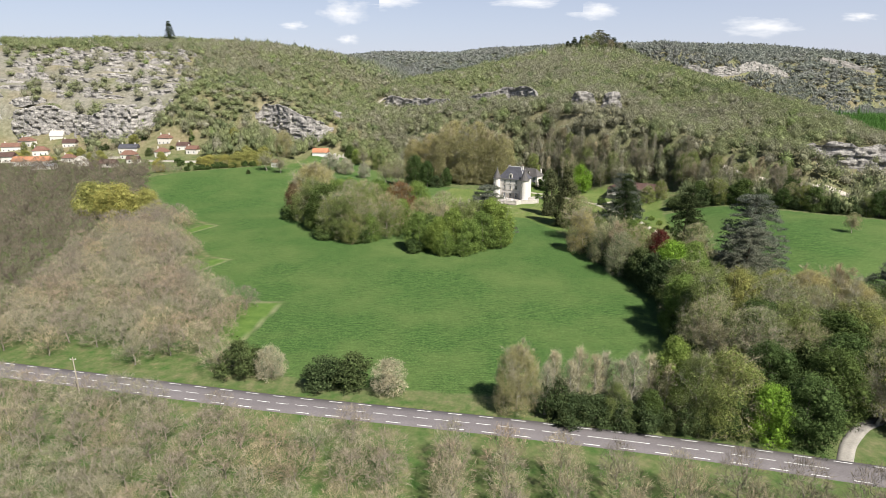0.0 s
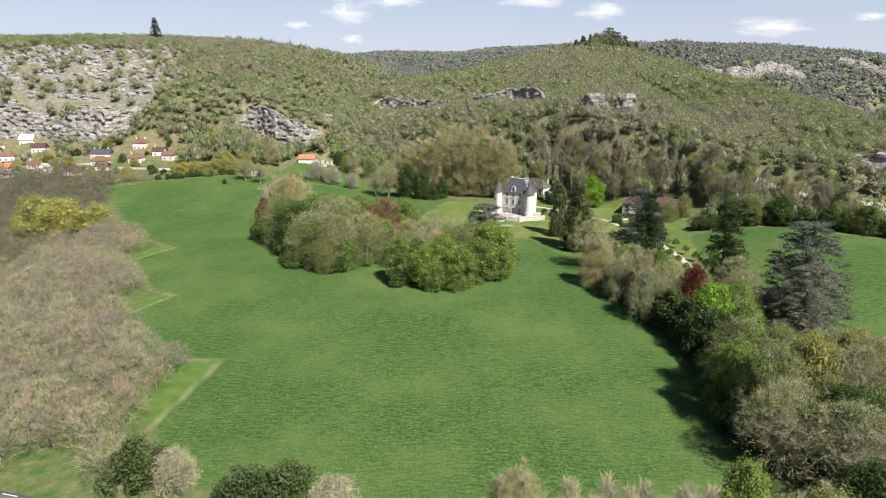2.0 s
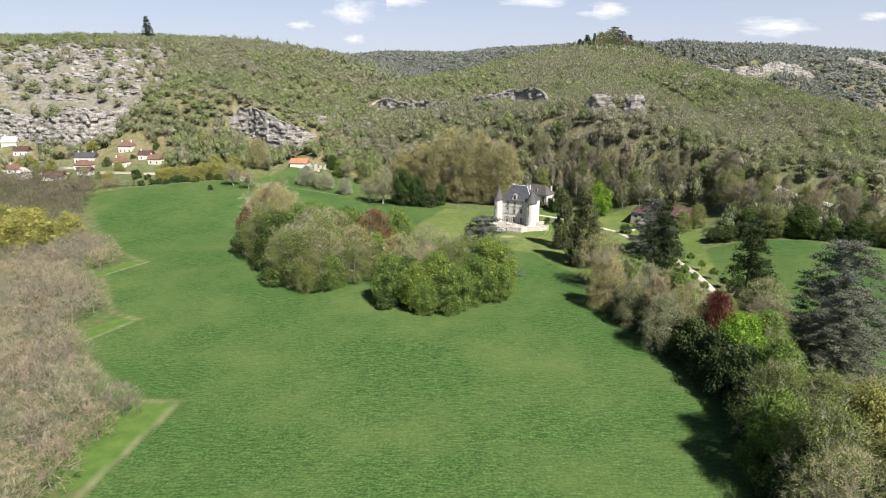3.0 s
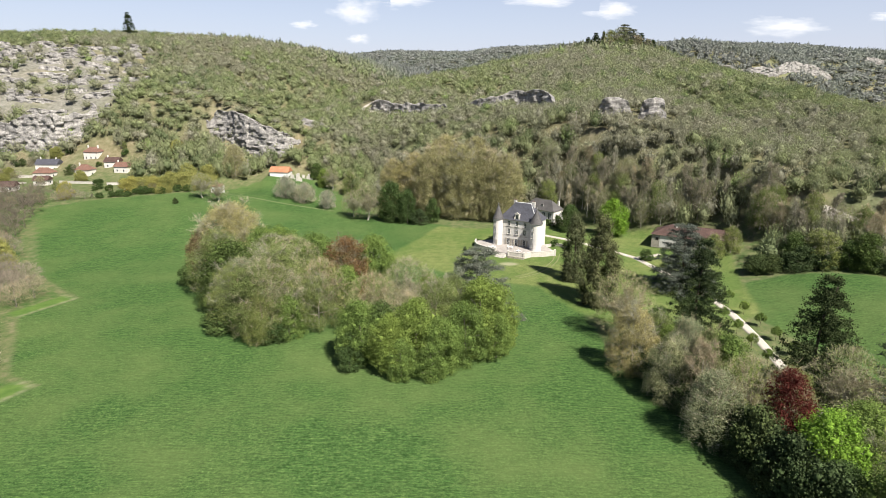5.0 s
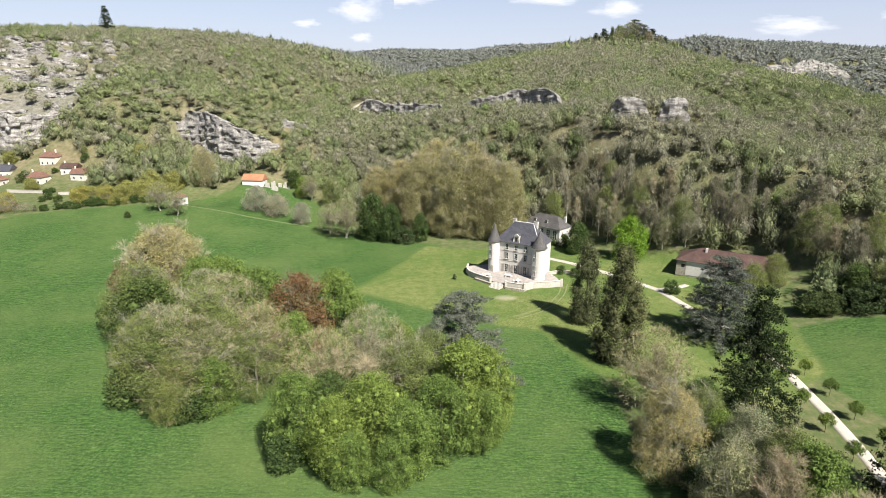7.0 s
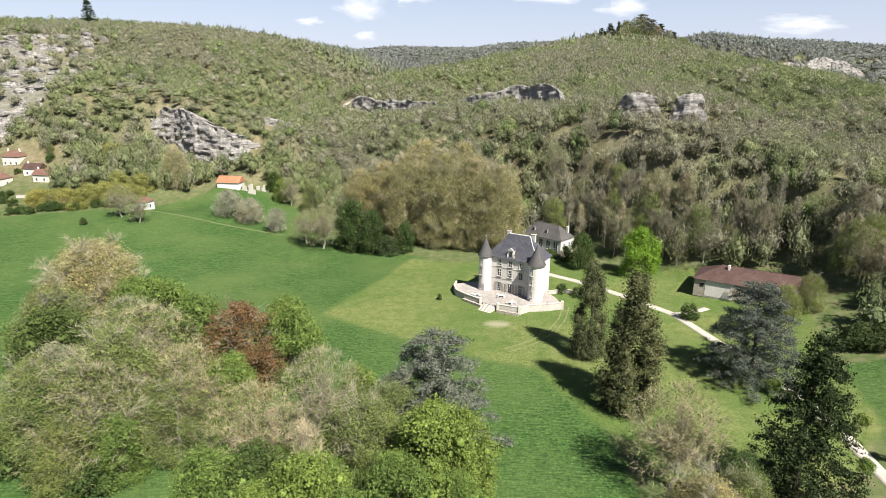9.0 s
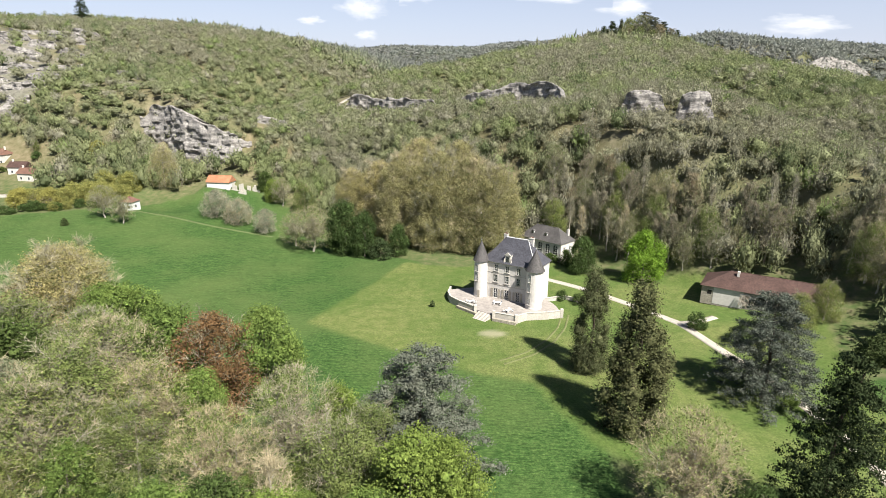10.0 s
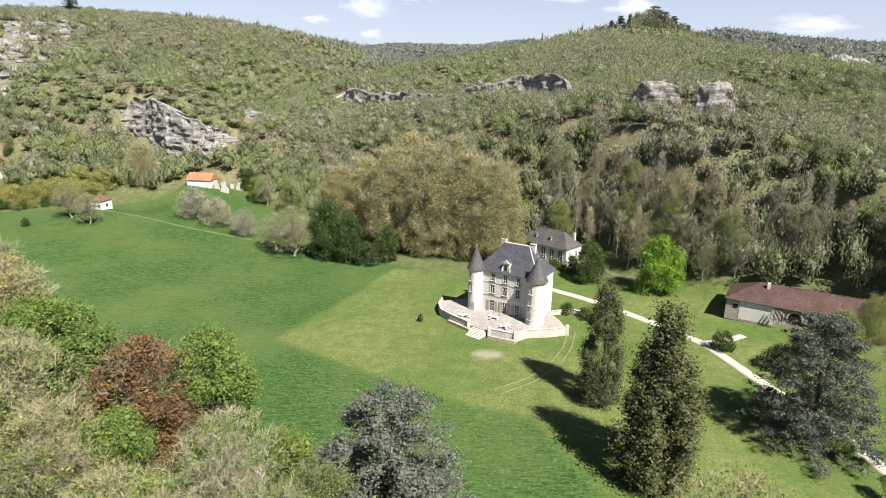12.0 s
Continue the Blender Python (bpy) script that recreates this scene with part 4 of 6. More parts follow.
for _ in range(900):
    x, y = frng.uniform(70, 165), frng.uniform(78, 216)
    if y > 148 or x > 116 or math.hypot(x - 125, y - 150) < 12 or x < 74 + max(0, 112 - y) * 0.9 or x > 96 + (y - 90) * 0.42 + (y < 170) * 30 or y > 205 - (x - 90) * 0.9 or near_line(ROAD, np.array(x), np.array(y)) < 8:
        continue
    if min(math.hypot(x - a, y - b) for a, b in filled) < 6.3:
        continue
    filled.append((x, y))
    kind = frng.choice(["olive", "olive", "bare", "broad_green", "broad_green", "bare_brown", "bush"])
    plant(kind, x, y, 6 if kind == "bush" else frng.uniform(13, 18), "budding tree within the thick tree belt", "trees of the belt", 1.1)
edge_rng = random.Random(33)
for ax, ay, bx, by, n in ((58, 236, 63, 205, 8), (64, 203, 70, 172, 8), (69, 164, 62, 130, 9), (62, 232, 70, 200, 7), (74, 160, 70, 126, 6), (23, 103, 52, 99, 10)):
    for i in range(n):
        f = (i + edge_rng.uniform(0.2, 0.8)) / n
        plant("bush", ax + (bx - ax) * f + edge_rng.uniform(-1.5, 1.5), ay + (by - ay) * f, edge_rng.uniform(4, 6.5), "dark evergreen bush under the tree belt", "trees of the belt", 1.1)
# ivy-clad undergrowth that closes the belt
for ax, ay, bx, by, n in ((65, 216, 70, 176, 13), (71, 172, 68, 128, 14), (74, 124, 104, 118, 9), (76, 112, 100, 106, 7)):
    for i in range(n):
        f = (i + edge_rng.uniform(0.2, 0.8)) / n
        plant("bush", ax + (bx - ax) * f + edge_rng.uniform(-1.5, 1.5), ay + (by - ay) * f, edge_rng.uniform(9, 12.5), "dark ivy-clad tree within the thick tree belt", "trees of the belt", 0.75)
for ax, ay, bx, by, n in ((116, 292, 144, 283, 7), (144, 283, 177, 264, 9), (177, 264, 216, 242, 9), (216, 242, 290, 209, 10), (124, 298, 172, 276, 8)):
    for i in range(n):
        f = (i + edge_rng.uniform(0.2, 0.8)) / n
        kind = edge_rng.choice(["bush", "broad_green", "bush", "olive"])
        plant(kind, ax + (bx - ax) * f + edge_rng.uniform(-2, 2), ay + (by - ay) * f + 2, edge_rng.uniform(5, 8) if kind == "bush" else edge_rng.uniform(9, 14), "dark hedge tree behind the green field", "hedge of the field", 1.1)
for cx, cy, rx, ry, n in ((-44, 256, 22, 18, 30), (5, 236, 17, 15, 18), (-64, 284, 15, 12, 10)):
    for i in range(n):
        a, q = edge_rng.random() * 6.28, 0.8 * edge_rng.random() ** 0.5
        kind = edge_rng.choice(["hedge", "broad_spring", "broad_spring"])
        plant(kind, cx + rx * q * math.cos(a), cy + ry * q * math.sin(a), edge_rng.uniform(8, 12) if kind == "broad_spring" else edge_rng.uniform(4, 7.5), "green undergrowth bush in a meadow clump", "trees of the meadow clumps", 1.0)
for _ in range(90):
    x, y = edge_rng.uniform(84, 150), edge_rng.uniform(84, 128)
    if near_line(ROAD, np.array(x), np.array(y)) < 9 or min(math.hypot(x - a, y - b) for a, b in filled) < 5.2:
        continue
    filled.append((x, y))
    plant(edge_rng.choice(["broad_green", "broad_green", "olive", "bush"]), x, y, edge_rng.uniform(12, 17), "fresh green tree at the road end of the belt", "trees of the belt", 1.0)
# tall bare trees at the foot of the hill
for _ in range(520):
    x, y = frng.uniform(58, 175), 0
    y = float(np.interp(x, FOOT_X, FOOT_Y)) + frng.uniform(-6, 16)
    if min(math.hypot(x - a, y - b) for a, b in filled) < 4.2 or math.hypot(x - 59, y - 374) < 13 or (90 < x < 132 and y < 352 - (x - 95) * 0.35) or (y < 366 and x < 90):
        continue
    filled.append((x, y))
    kind = frng.choice(["bare_brown", "bare_brown", "bare", "slim", "olive"])
    plant(kind, x, y, frng.uniform(12, 18), "tall bare tree at the foot of the hill", "trees at the foot of the hill", 0.85)
# the road hedge
for kind, x, y, h, w, lab in [("blossom", -40, 121, 8, 1.0, "pale blossoming tree beside the road"), ("bush", -48, 123, 8, 1.1, "dark twiggy bush beside the road"), ("bush", -27, 117, 7, 1.2, "dark green bush beside the road"), ("bush", -21, 117, 7.5, 1.1, "dark green bush beside the road"),
                              ("blossom", -12, 114, 8, 1.1, "pale blossoming tree beside the road"), ("tan", 15.5, 107, 15, 0.85, "tan-green budding tree beside the road"), ("bush", 24, 105, 8, 0.9, "dark ivy-clad bush beside the road"),
                              ("slim", 23, 107, 14, 1.2, "slim bare poplar beside the road"), ("slim", 28, 106, 15, 1.2, "slim bare poplar beside the road"), ("slim", 33, 106, 14, 1.2, "slim bare poplar beside the road"), ("slim", 38, 104, 15, 1.2, "slim bare poplar beside the road"),
                              ("slim", 42, 105, 14, 1.3, "slim bare poplar beside the road"), ("slim", 21, 105, 12, 1.2, "slim bare poplar beside the road"), ("slim", 25.5, 104.5, 13, 1.2, "slim bare poplar beside the road"), ("slim", 30.5, 105, 14, 1.2, "slim bare poplar beside the road"), ("slim", 35.5, 104, 13.5, 1.3, "slim bare poplar beside the road"), ("slim", 45, 103, 13, 1.2, "slim bare poplar beside the road"), ("tan", 97, 97, 15, 1.0, "tan budding tree beside the farm track"), ("olive", 105, 90, 14, 1.0, "olive-green budding tree beside the farm track"), ("olive", 35, 102, 9, 0.9, "budding tree beside the road"), ("broad_green", 41, 101, 8, 0.9, "fresh green tree beside the road"), ("olive", 50, 101, 16, 0.9, "olive-green budding tree beside the road"),
                              ("broad_spring", 47, 106, 17, 0.8, "bright spring-green tree beside the road"), ("broad_lime", 62, 96, 12, 0.9, "bright lime-green tree beside the road"), ("broad_green", 56, 98, 9, 1.0, "fresh green tree beside the road"), ("broad_green", 72, 97, 10, 1.1, "fresh green tree beside the road"),
                              ("bush", 30, 103, 5, 1.2, "dark bush beside the road"), ("olive", 56, 100, 17, 1.15, "grey-green budding tree beside the road"), ("broad_green", 69, 96, 14, 1.1, "fresh green tree beside the road"), ("broad_green", 79, 104, 15, 1.1, "fresh green tree beside the road")]:
    plant(kind, x, y, h, lab, "trees beside the road", w)
# behind the chateau and round the upper meadow
for kind, x, y, h, w, lab in [("plane", 2, 392, 36, 1.0, ""), ("plane", 16, 386, 38, 1.0, ""), ("plane", 28, 384, 36, 1.0, ""), ("plane", 38, 378, 34, 0.9, ""), ("plane", -8, 400, 32, 0.95, ""), ("plane", 8, 404, 40, 1.0, ""), ("plane", 24, 400, 38, 1.0, ""), ("plane", -20, 404, 28, 0.9, ""),
                              ("broad_green", -18, 376, 20, 0.9, ""), ("broad_green", -10, 372, 17, 0.8, ""), ("bush", -4, 371, 7, 1.2, ""), ("bare", -30, 376, 18, 1.3, ""), ("bare", -38, 381, 14, 1.2, ""), ("broad_green", 2, 374, 12, 0.8, ""),
                              ("blossom", -80, 409, 12, 1.2, ""), ("blossom", -68, 402, 11, 1.15, ""), ("blossom", -54, 394, 10, 1.0, ""), ("bare", -121, 396, 14, 1.2, ""), ("bare", -110, 390, 12, 1.1, ""), ("bush", -75, 408, 4, 1.0, ""), ("bush", -130, 384, 3, 0.9, ""),
                              ("yellow", -135, 440, 9, 1.1, ""), ("yellow", -150, 444, 8, 1.2, ""), ("tan", -122, 448, 20, 0.9, ""), ("broad_green", -72, 449, 10, 1.0, ""), ("broad_spring", -66, 440, 11, 1.0, ""), ("bare", -60, 436, 14, 1.0, ""), ("olive", -48, 430, 14, 1.0, "")]:
    plant(kind, x, y, h, lab or {"plane": "huge tan budding plane tree behind the chateau", "blossom": "pale blossoming tree on the upper meadow", "yellow": "yellow-green hedge tree by the village"}.get(kind, "tree at the edge of the upper meadow"), "trees behind the meadow", w)
plant("blossom", 76, 408, 9, "pinkish blossoming tree on the wooded slope", "", 1.2)
vrng = random.Random(9)
for _ in range(420):
    x, y = vrng.uniform(-390, -118), vrng.uniform(372, 486)
    if min(math.hypot(x - a, y - b) for a, b in HOUSE_SPOTS) < 9.5 or float(inside(MEADOW, np.array(x), np.array(y))) > -3 or float(inside(ORCHARD, np.array(x), np.array(y))) > 0 or y > float(np.interp(x, FOOT_X, FOOT_Y)) + 30 or math.hypot(x + 121, y - 410) < 9:
        continue
    if vrng.random() < 0.55:
        continue
    kind = vrng.choice(["hedge", "hedge", "bush", "olive", "bare", "bare", "yellow", "blossom", "walnut_brown"])
    plant(kind, x, y, {"hedge": vrng.uniform(2.5, 4.5), "bush": vrng.uniform(2.5, 5), "blossom": 6}.get(kind, vrng.uniform(5, 8)), "garden tree among the village houses", "village trees", 1.0)
for ax, ay, bx, by, n, kinds, lo, hi in ((-215, 372, -180, 392, 9, ["walnut_brown", "bush", "walnut"], 4, 6), (-180, 392, -146, 406, 9, ["bush", "bare", "hedge"], 2.5, 4.5), (-168, 408, -128, 424, 11, ["yellow"], 7, 10), (-150, 404, -130, 414, 5, ["hedge", "yellow"], 3, 4)):
    for i in range(n):
        q = (i + vrng.uniform(0.2, 0.8)) / n
        plant(vrng.choice(kinds), ax + (bx - ax) * q, ay + (by - ay) * q + vrng.uniform(-2, 2), vrng.uniform(lo, hi), "hedge shrub at the edge of the upper meadow", "hedge of the upper meadow", 1.1)
# walnut orchards: the rows by the road and the meadow edge singly, the rest as one
orng = random.Random(3)
spots = []
for i in range(60):
    for j in range(36):
        x, y = -30 - i * 7.6 + orng.uniform(-1.2, 1.2), 124 + j * 7.8 - (-30 - i * 7.6 + 60) * 0.18 + orng.uniform(-1.2, 1.2)
        if x > -330 and float(inside(ORCHARD, np.array(x), np.array(y))) > 2.0 and math.hypot(x + 165, y - 286) > 20 and y < 400:
            spots.append((x, y, orng.uniform(7.5, 9.8), orng.uniform(0.95, 1.15), x + y * 0.25))
front = []
for i in range(44):
    for j in range(10):
        x = -175 + i * 7.2 + orng.uniform(-0.9, 0.9)
        y = 93 - j * 7.4 - x * 0.2 + orng.uniform(-0.9, 0.9)
        if x < -6 and float(inside(ORCHARD_FRONT, np.array(x), np.array(y))) > 2.5 and y > 46 and abs(x) < y * 0.85 + 18:
            front.append((x, y, orng.uniform(7, 9), orng.uniform(0.85, 1.0), 0))
for i in range(14):
    for j in range(10):
        y = 93 - j * 5.4 + orng.uniform(-0.4, 0.4)
        x = 2 + i * 9.2 + (y - 90) * 0.08 + orng.uniform(-0.4, 0.4)
        y -= x * 0.2
        if float(inside(ORCHARD_FRONT, np.array(x), np.array(y))) > 2.0 and y > 44 and abs(x) < y * 0.85 + 18:
            front.append((x, y, orng.uniform(8, 10.5), orng.uniform(0.62, 0.76), 0))
front.sort(key=lambda s: -s[1])
spots.sort(key=lambda s: -s[4])
single = front[:170] + spots[:130]
for x, y, h, w, _ in single:
    plant("walnut_brown" if orng.random() < 0.5 else "walnut", x, y, h, "bare walnut tree in an orchard row", "walnut orchard", w, 3)


def build_orchard_rest():
    rng = np.random.default_rng(11)
    V, F, C, n = [], [], [], 0
    shapes = []
    for k in range(4):
        segs, tips = frame_tree(rng, 7.5, 4.2, 0.2, 6, 0, 0.6, leader=False)
        c = dome(rng, 7.5, 3.9, 50, 0.3)
        t = np.concatenate([np.c_[c, unit(c - [0, 0, 2.2])], tips])
        tv, tf = tubes(segs, 3)
        tf = np.concatenate([tf[:, [0, 1, 2]], tf[:, [0, 2, 3]]])
        shapes.append(join((tv, tf), twigs(rng, t, 320, 1.5, 0.11, 0.75)))
    for x, y, h, w, _ in front[170:] + spots[130:]:
        v, f = shapes[rng.integers(0, 4)]
        a = rng.random() * 6.28
        r = np.array([[math.cos(a), -math.sin(a), 0], [math.sin(a), math.cos(a), 0], [0, 0, 1]]) * (h / 7.5)
        V.append(v @ r.T + [x, y, float(height(x, y)) - 0.1]), F.append(f + n)
        tone = np.array([0.255, 0.213, 0.172]) * rng.uniform(0.75, 1.2)
        C.append(np.tile([*tone, 1], (len(v), 1)))
        n += len(v)
    me = mesh_np("orchard", np.concatenate(V), np.concatenate(F), M_WOODS, {"tint": np.concatenate(C)})
    tagged(new("orchard", me), "dense rows of bare grey-brown walnut trees", "orchard", kind="stuff")


build_orchard_rest()


# ---- far woods ----
def build_woods():
    rng = np.random.default_rng(5)
    def crown_shape(fuzz, size, sub, twiggy):
        """A lumpy dome, one unit wide and high, with twigs and leaf sprays standing off it."""
        bm = bmesh.new()
        bmesh.ops.create_icosphere(bm, subdivisions=sub, radius=1)
        v = np.array([q.co[:] for q in bm.verts])
        f = np.array([[q.index for q in p.verts] for p in bm.faces])
        bm.free()
        lob = unit(rng.normal(0, 1, (8, 3)) + [0, 0, 0.5])
        def reach(d):
            return 0.62 + 0.38 * smooth(0.6, 1.0, np.max(d @ lob.T, axis=1))
        r = 0.58 * reach(v) * rng.uniform(0.75, 1.2, len(v))
        body = v * r[:, None] * [1, 1, 0.52] + [0, 0, 0.48]
        n = fuzz
        d = unit(rng.normal(0, 1, (n, 3)) + [0, 0, 0.3])
        c = d * (reach(d) * rng.uniform(0.22, 1.12, n) ** 0.5)[:, None] * [1, 1, 0.5] + [0, 0, 0.5]
        nrm = unit(d * 0.35 + rng.normal(0, 0.7, (n, 3)) + [0, 0, 0.3])
        thin = rng.random((n, 1)) < twiggy
        grow = unit(np.where(thin, d + [0, 0, 0.4] + rng.normal(0, 0.7, (n, 3)), np.cross(nrm, rng.normal(0, 1, (n, 3)))))
        u = unit(np.cross(nrm + rng.normal(0, 0.2, (n, 3)), grow))
        sz = size * rng.uniform(0.6, 1.4, (n, 1))
        uu, ww = np.where(thin, 0.25, 0.6) * sz, np.where(thin, 1.6, 1.0) * sz
        t = np.stack([c - u * uu, c + u * uu, c + grow * ww], 1).reshape(-1, 3)
        return join((body, f), (t, np.arange(3 * n).reshape(-1, 3)))
    protos = [crown_shape(400, 0.09, 1, 0.1 + 0.025 * k) for k in range(14)] + [crown_shape(180, 0.115, 1, 0.1 + 0.02 * k) for k in range(10)] + [crown_shape(40, 0.26, 1, 0.2) for _ in range(6)]
    spots = []
    for lo, hi, step in ((240, 500, 5.6), (500, 780, 6.6), (780, 1150, 9.0), (1150, 1700, 13.0), (1700, 2100, 17.0)):
        gx, gy = np.meshgrid(np.arange(-0.92 * hi, 0.92 * hi, step), np.arange(lo, hi, step))
        x, y = gx.ravel() + rng.uniform(-0.48, 0.48, gx.size) * step, gy.ravel() + rng.uniform(-0.48, 0.48, gx.size) * step
        spots.append(np.stack([x, y, np.full(x.shape, step)], -1))
    P = np.concatenate(spots)
    x, y, step = P.T
    foot = np.interp(x, FOOT_X, FOOT_Y)
    keep = ((y > foot - 4 + fbm(x, y, 14, 3.0) * 5) | (inside(RIGHT_BELT, x, y) > 0)) & (np.abs(x) < y * 0.80 + 30)
    keep &= inside(MEADOW, x, y) < -4
    keep &= (np.abs(x - 20) < y * 0.72 + 20)
    keep &= inside(RIGHT_FIELD, x, y) < -2
    keep &= inside(LAWN, x, y) < -3
    for cx, cy, r in CLEARINGS:
        keep &= np.hypot(x - cx, y - cy) > r
    for line, r in BARE_LINES:
        keep &= near_line(line, x, y) > r
    keep &= inside(FAR_FIELD, x, y) < 0
    for cx, cy in HOUSE_SPOTS:
        keep &= np.hypot(x - cx, y - cy) > 15
    keep &= (inside(VILLAGE, x, y) < 0) | (rng.random(len(x)) < 0.3)
    rocky = (inside(ROCKY, x, y) > 0) & (fbm(x, y, 9, 4.0) < 0.55)
    keep &= ~rocky | (rng.random(len(x)) < 0.42)
    thin = fbm(x, y, 30, 5.0)
    keep &= rng.random(len(x)) < np.where(y < 1150, 0.93 - 0.25 * (thin > 0.75), 0.9)
    # the far sides of the hills stay bare
    keep &= (height(x, y + 12) - height(x, y - 12) > -2.5) | (y < 520)
    x, y, step = x[keep], y[keep], step[keep]
    n = len(x)
    z = height(x, y)
    tone = fbm(x, y, 60, 0.2) * 1.3 + fbm(x, y, 17, 6.1) * 0.5 + rng.normal(0, 0.45, n)
    pal = np.array([(0.275, 0.255, 0.200), (0.270, 0.265, 0.185), (0.245, 0.262, 0.150), (0.250, 0.280, 0.140), (0.205, 0.245, 0.105), (0.105, 0.140, 0.065), (0.330, 0.305, 0.250), (0.205, 0.275, 0.095)])
    pick = np.digitize(tone, [-0.75, -0.25, 0.2, 0.75, 1.25])
    odd = rng.random(n)
    pick = np.where(odd < 0.05, 5, np.where(odd < 0.12, 6, np.where(odd < 0.15, 7, pick)))
    tint = (pal[pick] * 0.7 + np.array([0.235, 0.255, 0.140]) * 0.38) * rng.uniform(1.02, 1.28, (n, 1))
    poplar = inside(POPLARS, x, y) > 0
    # distance haze painted into the tint: blue-grey mixed in beyond 760 m
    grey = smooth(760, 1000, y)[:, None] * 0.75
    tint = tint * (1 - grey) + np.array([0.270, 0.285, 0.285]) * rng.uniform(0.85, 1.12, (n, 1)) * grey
    tint = np.where(poplar[:, None], np.array([0.115, 0.235, 0.060]) * rng.uniform(0.8, 1.2, (n, 1)), tint)
    size = step * rng.uniform(0.62, 1.0, n) * np.where(step > 12, 1.25, 1.0)
    tall = np.clip(step, 5.6, 9) * rng.uniform(1.0, 1.55, n)
    scrub = smooth(0.1, 0.9, fbm(x, y, 45, 2.7))
    tall = tall * (1 - 0.4 * scrub * smooth(-40, -120, x))
    low = smooth(60, -5, y - np.interp(x, FOOT_X, FOOT_Y))
    tall = np.where(poplar, 24.0, tall * (1 + low * 0.6))
    V, C, F, base = [], [], [], 0
    which = np.where(y < 500, rng.integers(0, 14, n), np.where(y < 780, rng.integers(14, 24, n), rng.integers(24, 30, n)))
    which = np.where((y < 500) & ((x < -60) | (y < 300)), rng.integers(14, 24, n), which)
    for i in range(30):
        s = np.flatnonzero(which == i)
        pv, pf = protos[i]
        a = rng.random(len(s)) * 6.28
        ca, sa = np.cos(a)[:, None], np.sin(a)[:, None]
        q = np.empty((len(s), len(pv), 3))
        q[..., 0] = (pv[:, 0] * ca - pv[:, 1] * sa) * size[s][:, None] + x[s][:, None]
        q[..., 1] = (pv[:, 0] * sa + pv[:, 1] * ca) * size[s][:, None] + y[s][:, None]
        q[..., 2] = pv[:, 2] * tall[s][:, None] + z[s][:, None]
        V.append(q.reshape(-1, 3))
        F.append((pf[None] + (base + np.arange(len(s)) * len(pv))[:, None, None]).reshape(-1, 3))
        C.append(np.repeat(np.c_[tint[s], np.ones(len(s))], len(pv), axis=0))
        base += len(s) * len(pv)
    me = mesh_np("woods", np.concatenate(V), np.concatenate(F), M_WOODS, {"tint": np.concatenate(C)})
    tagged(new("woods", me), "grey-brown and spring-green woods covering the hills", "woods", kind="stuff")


KNOLL = (205, 822)
RIGHT_BELT = [(122, 295), (144, 285), (177, 266), (216, 244), (290, 214), (420, 230), (330, 300), (140, 320)]
POPLARS = [(385, 690), (520, 800), (640, 800), (440, 540), (350, 512)]
FAR_FIELD = [(540, 850), (760, 850), (760, 930), (560, 930)]
CLIFFS = [
    ([(-372, 505, 17, 38), (-347, 499, 17, 45), (-329, 500, 20, 45), (-312, 497, 18, 39), (-293, 491, 18, 38), (-275, 489, 19, 43), (-258, 488, 20, 45), (-248, 500, 27, 43), (-238, 514, 36, 45)], "pale grey limestone cliff above the village"),
    ([(-157, 496, 29, 46), (-142, 491, 26, 46), (-124, 477, 18, 45), (-108, 473, 16, 39), (-98, 474, 18, 35), (-91, 484, 22, 29)], "pale limestone cliff behind the white house"),
    ([(-95, 508, 30, 35), (-84, 532, 33, 38)], "low limestone outcrop in the woods"),
    ([(-230, 560, 66, 70), (-205, 552, 65, 69), (-180, 548, 63, 67)], "low limestone ledge on the hillside"),
    ([(-58, 586, 0, 7), (-40, 574, 0, 11), (-24, 556, 0, 12), (-6, 540, 0, 11), (10, 530, 0, 9)], "long broken limestone band on the hill"),
    ([(14, 526, 0, 7), (34, 508, 0, 9), (54, 496, 0, 11), (66, 480, 0, 10), (74, 462, 0, 8)], "long broken limestone band on the hill"),
    ([(90, 423, 0, 7), (95, 420, 0, 9), (101, 418, 0, 8.5), (107, 416, 0, 8)], "grey limestone outcrop on the hill"),
    ([(109, 411, 0, 8), (113, 408, 0, 11), (118, 406, 0, 10.5), (122, 405, 0, 9)], "pale limestone outcrop on the hill"),
    ([(194, 319, 21, 33), (207, 309, 21, 35), (222, 301, 20, 34), (245, 294, 19, 33), (290, 285, 18, 31)], "dark grey limestone cliff above the side road"),
    ([(400, 1040, 0, 8), (430, 1043, 0, 13), (455, 1046, 0, 9), (480, 1050, 0, 15), (520, 1062, 0, 10), (560, 1090, 0, 14), (610, 1125, 0, 13), (660, 1150, 0, 7)], "distant pale limestone cliff"),
    ([(800, 1290, 0, 8), (860, 1300, 0, 12), (930, 1300, 0, 9)], "distant pale limestone cliff")]
ledge_rng = random.Random(5)
for row in range(11):
    lx = -410 + ledge_rng.uniform(0, 20)
    while lx < -235 - row * 3:
        ln = ledge_rng.uniform(14, 38)
        ly = 512 + row * 11.5 + (lx + 330) * 0.05 + ledge_rng.uniform(-3, 3)
        up = ledge_rng.uniform(2.0, 5.0)
        CLIFFS.append(([(lx, ly, 0, up), (lx + ln / 2, ly - 2, 0, up + 1), (lx + ln, ly, 0, up)], "weathered limestone ledge on the hillside"))
        lx += ln + ledge_rng.uniform(4, 20)
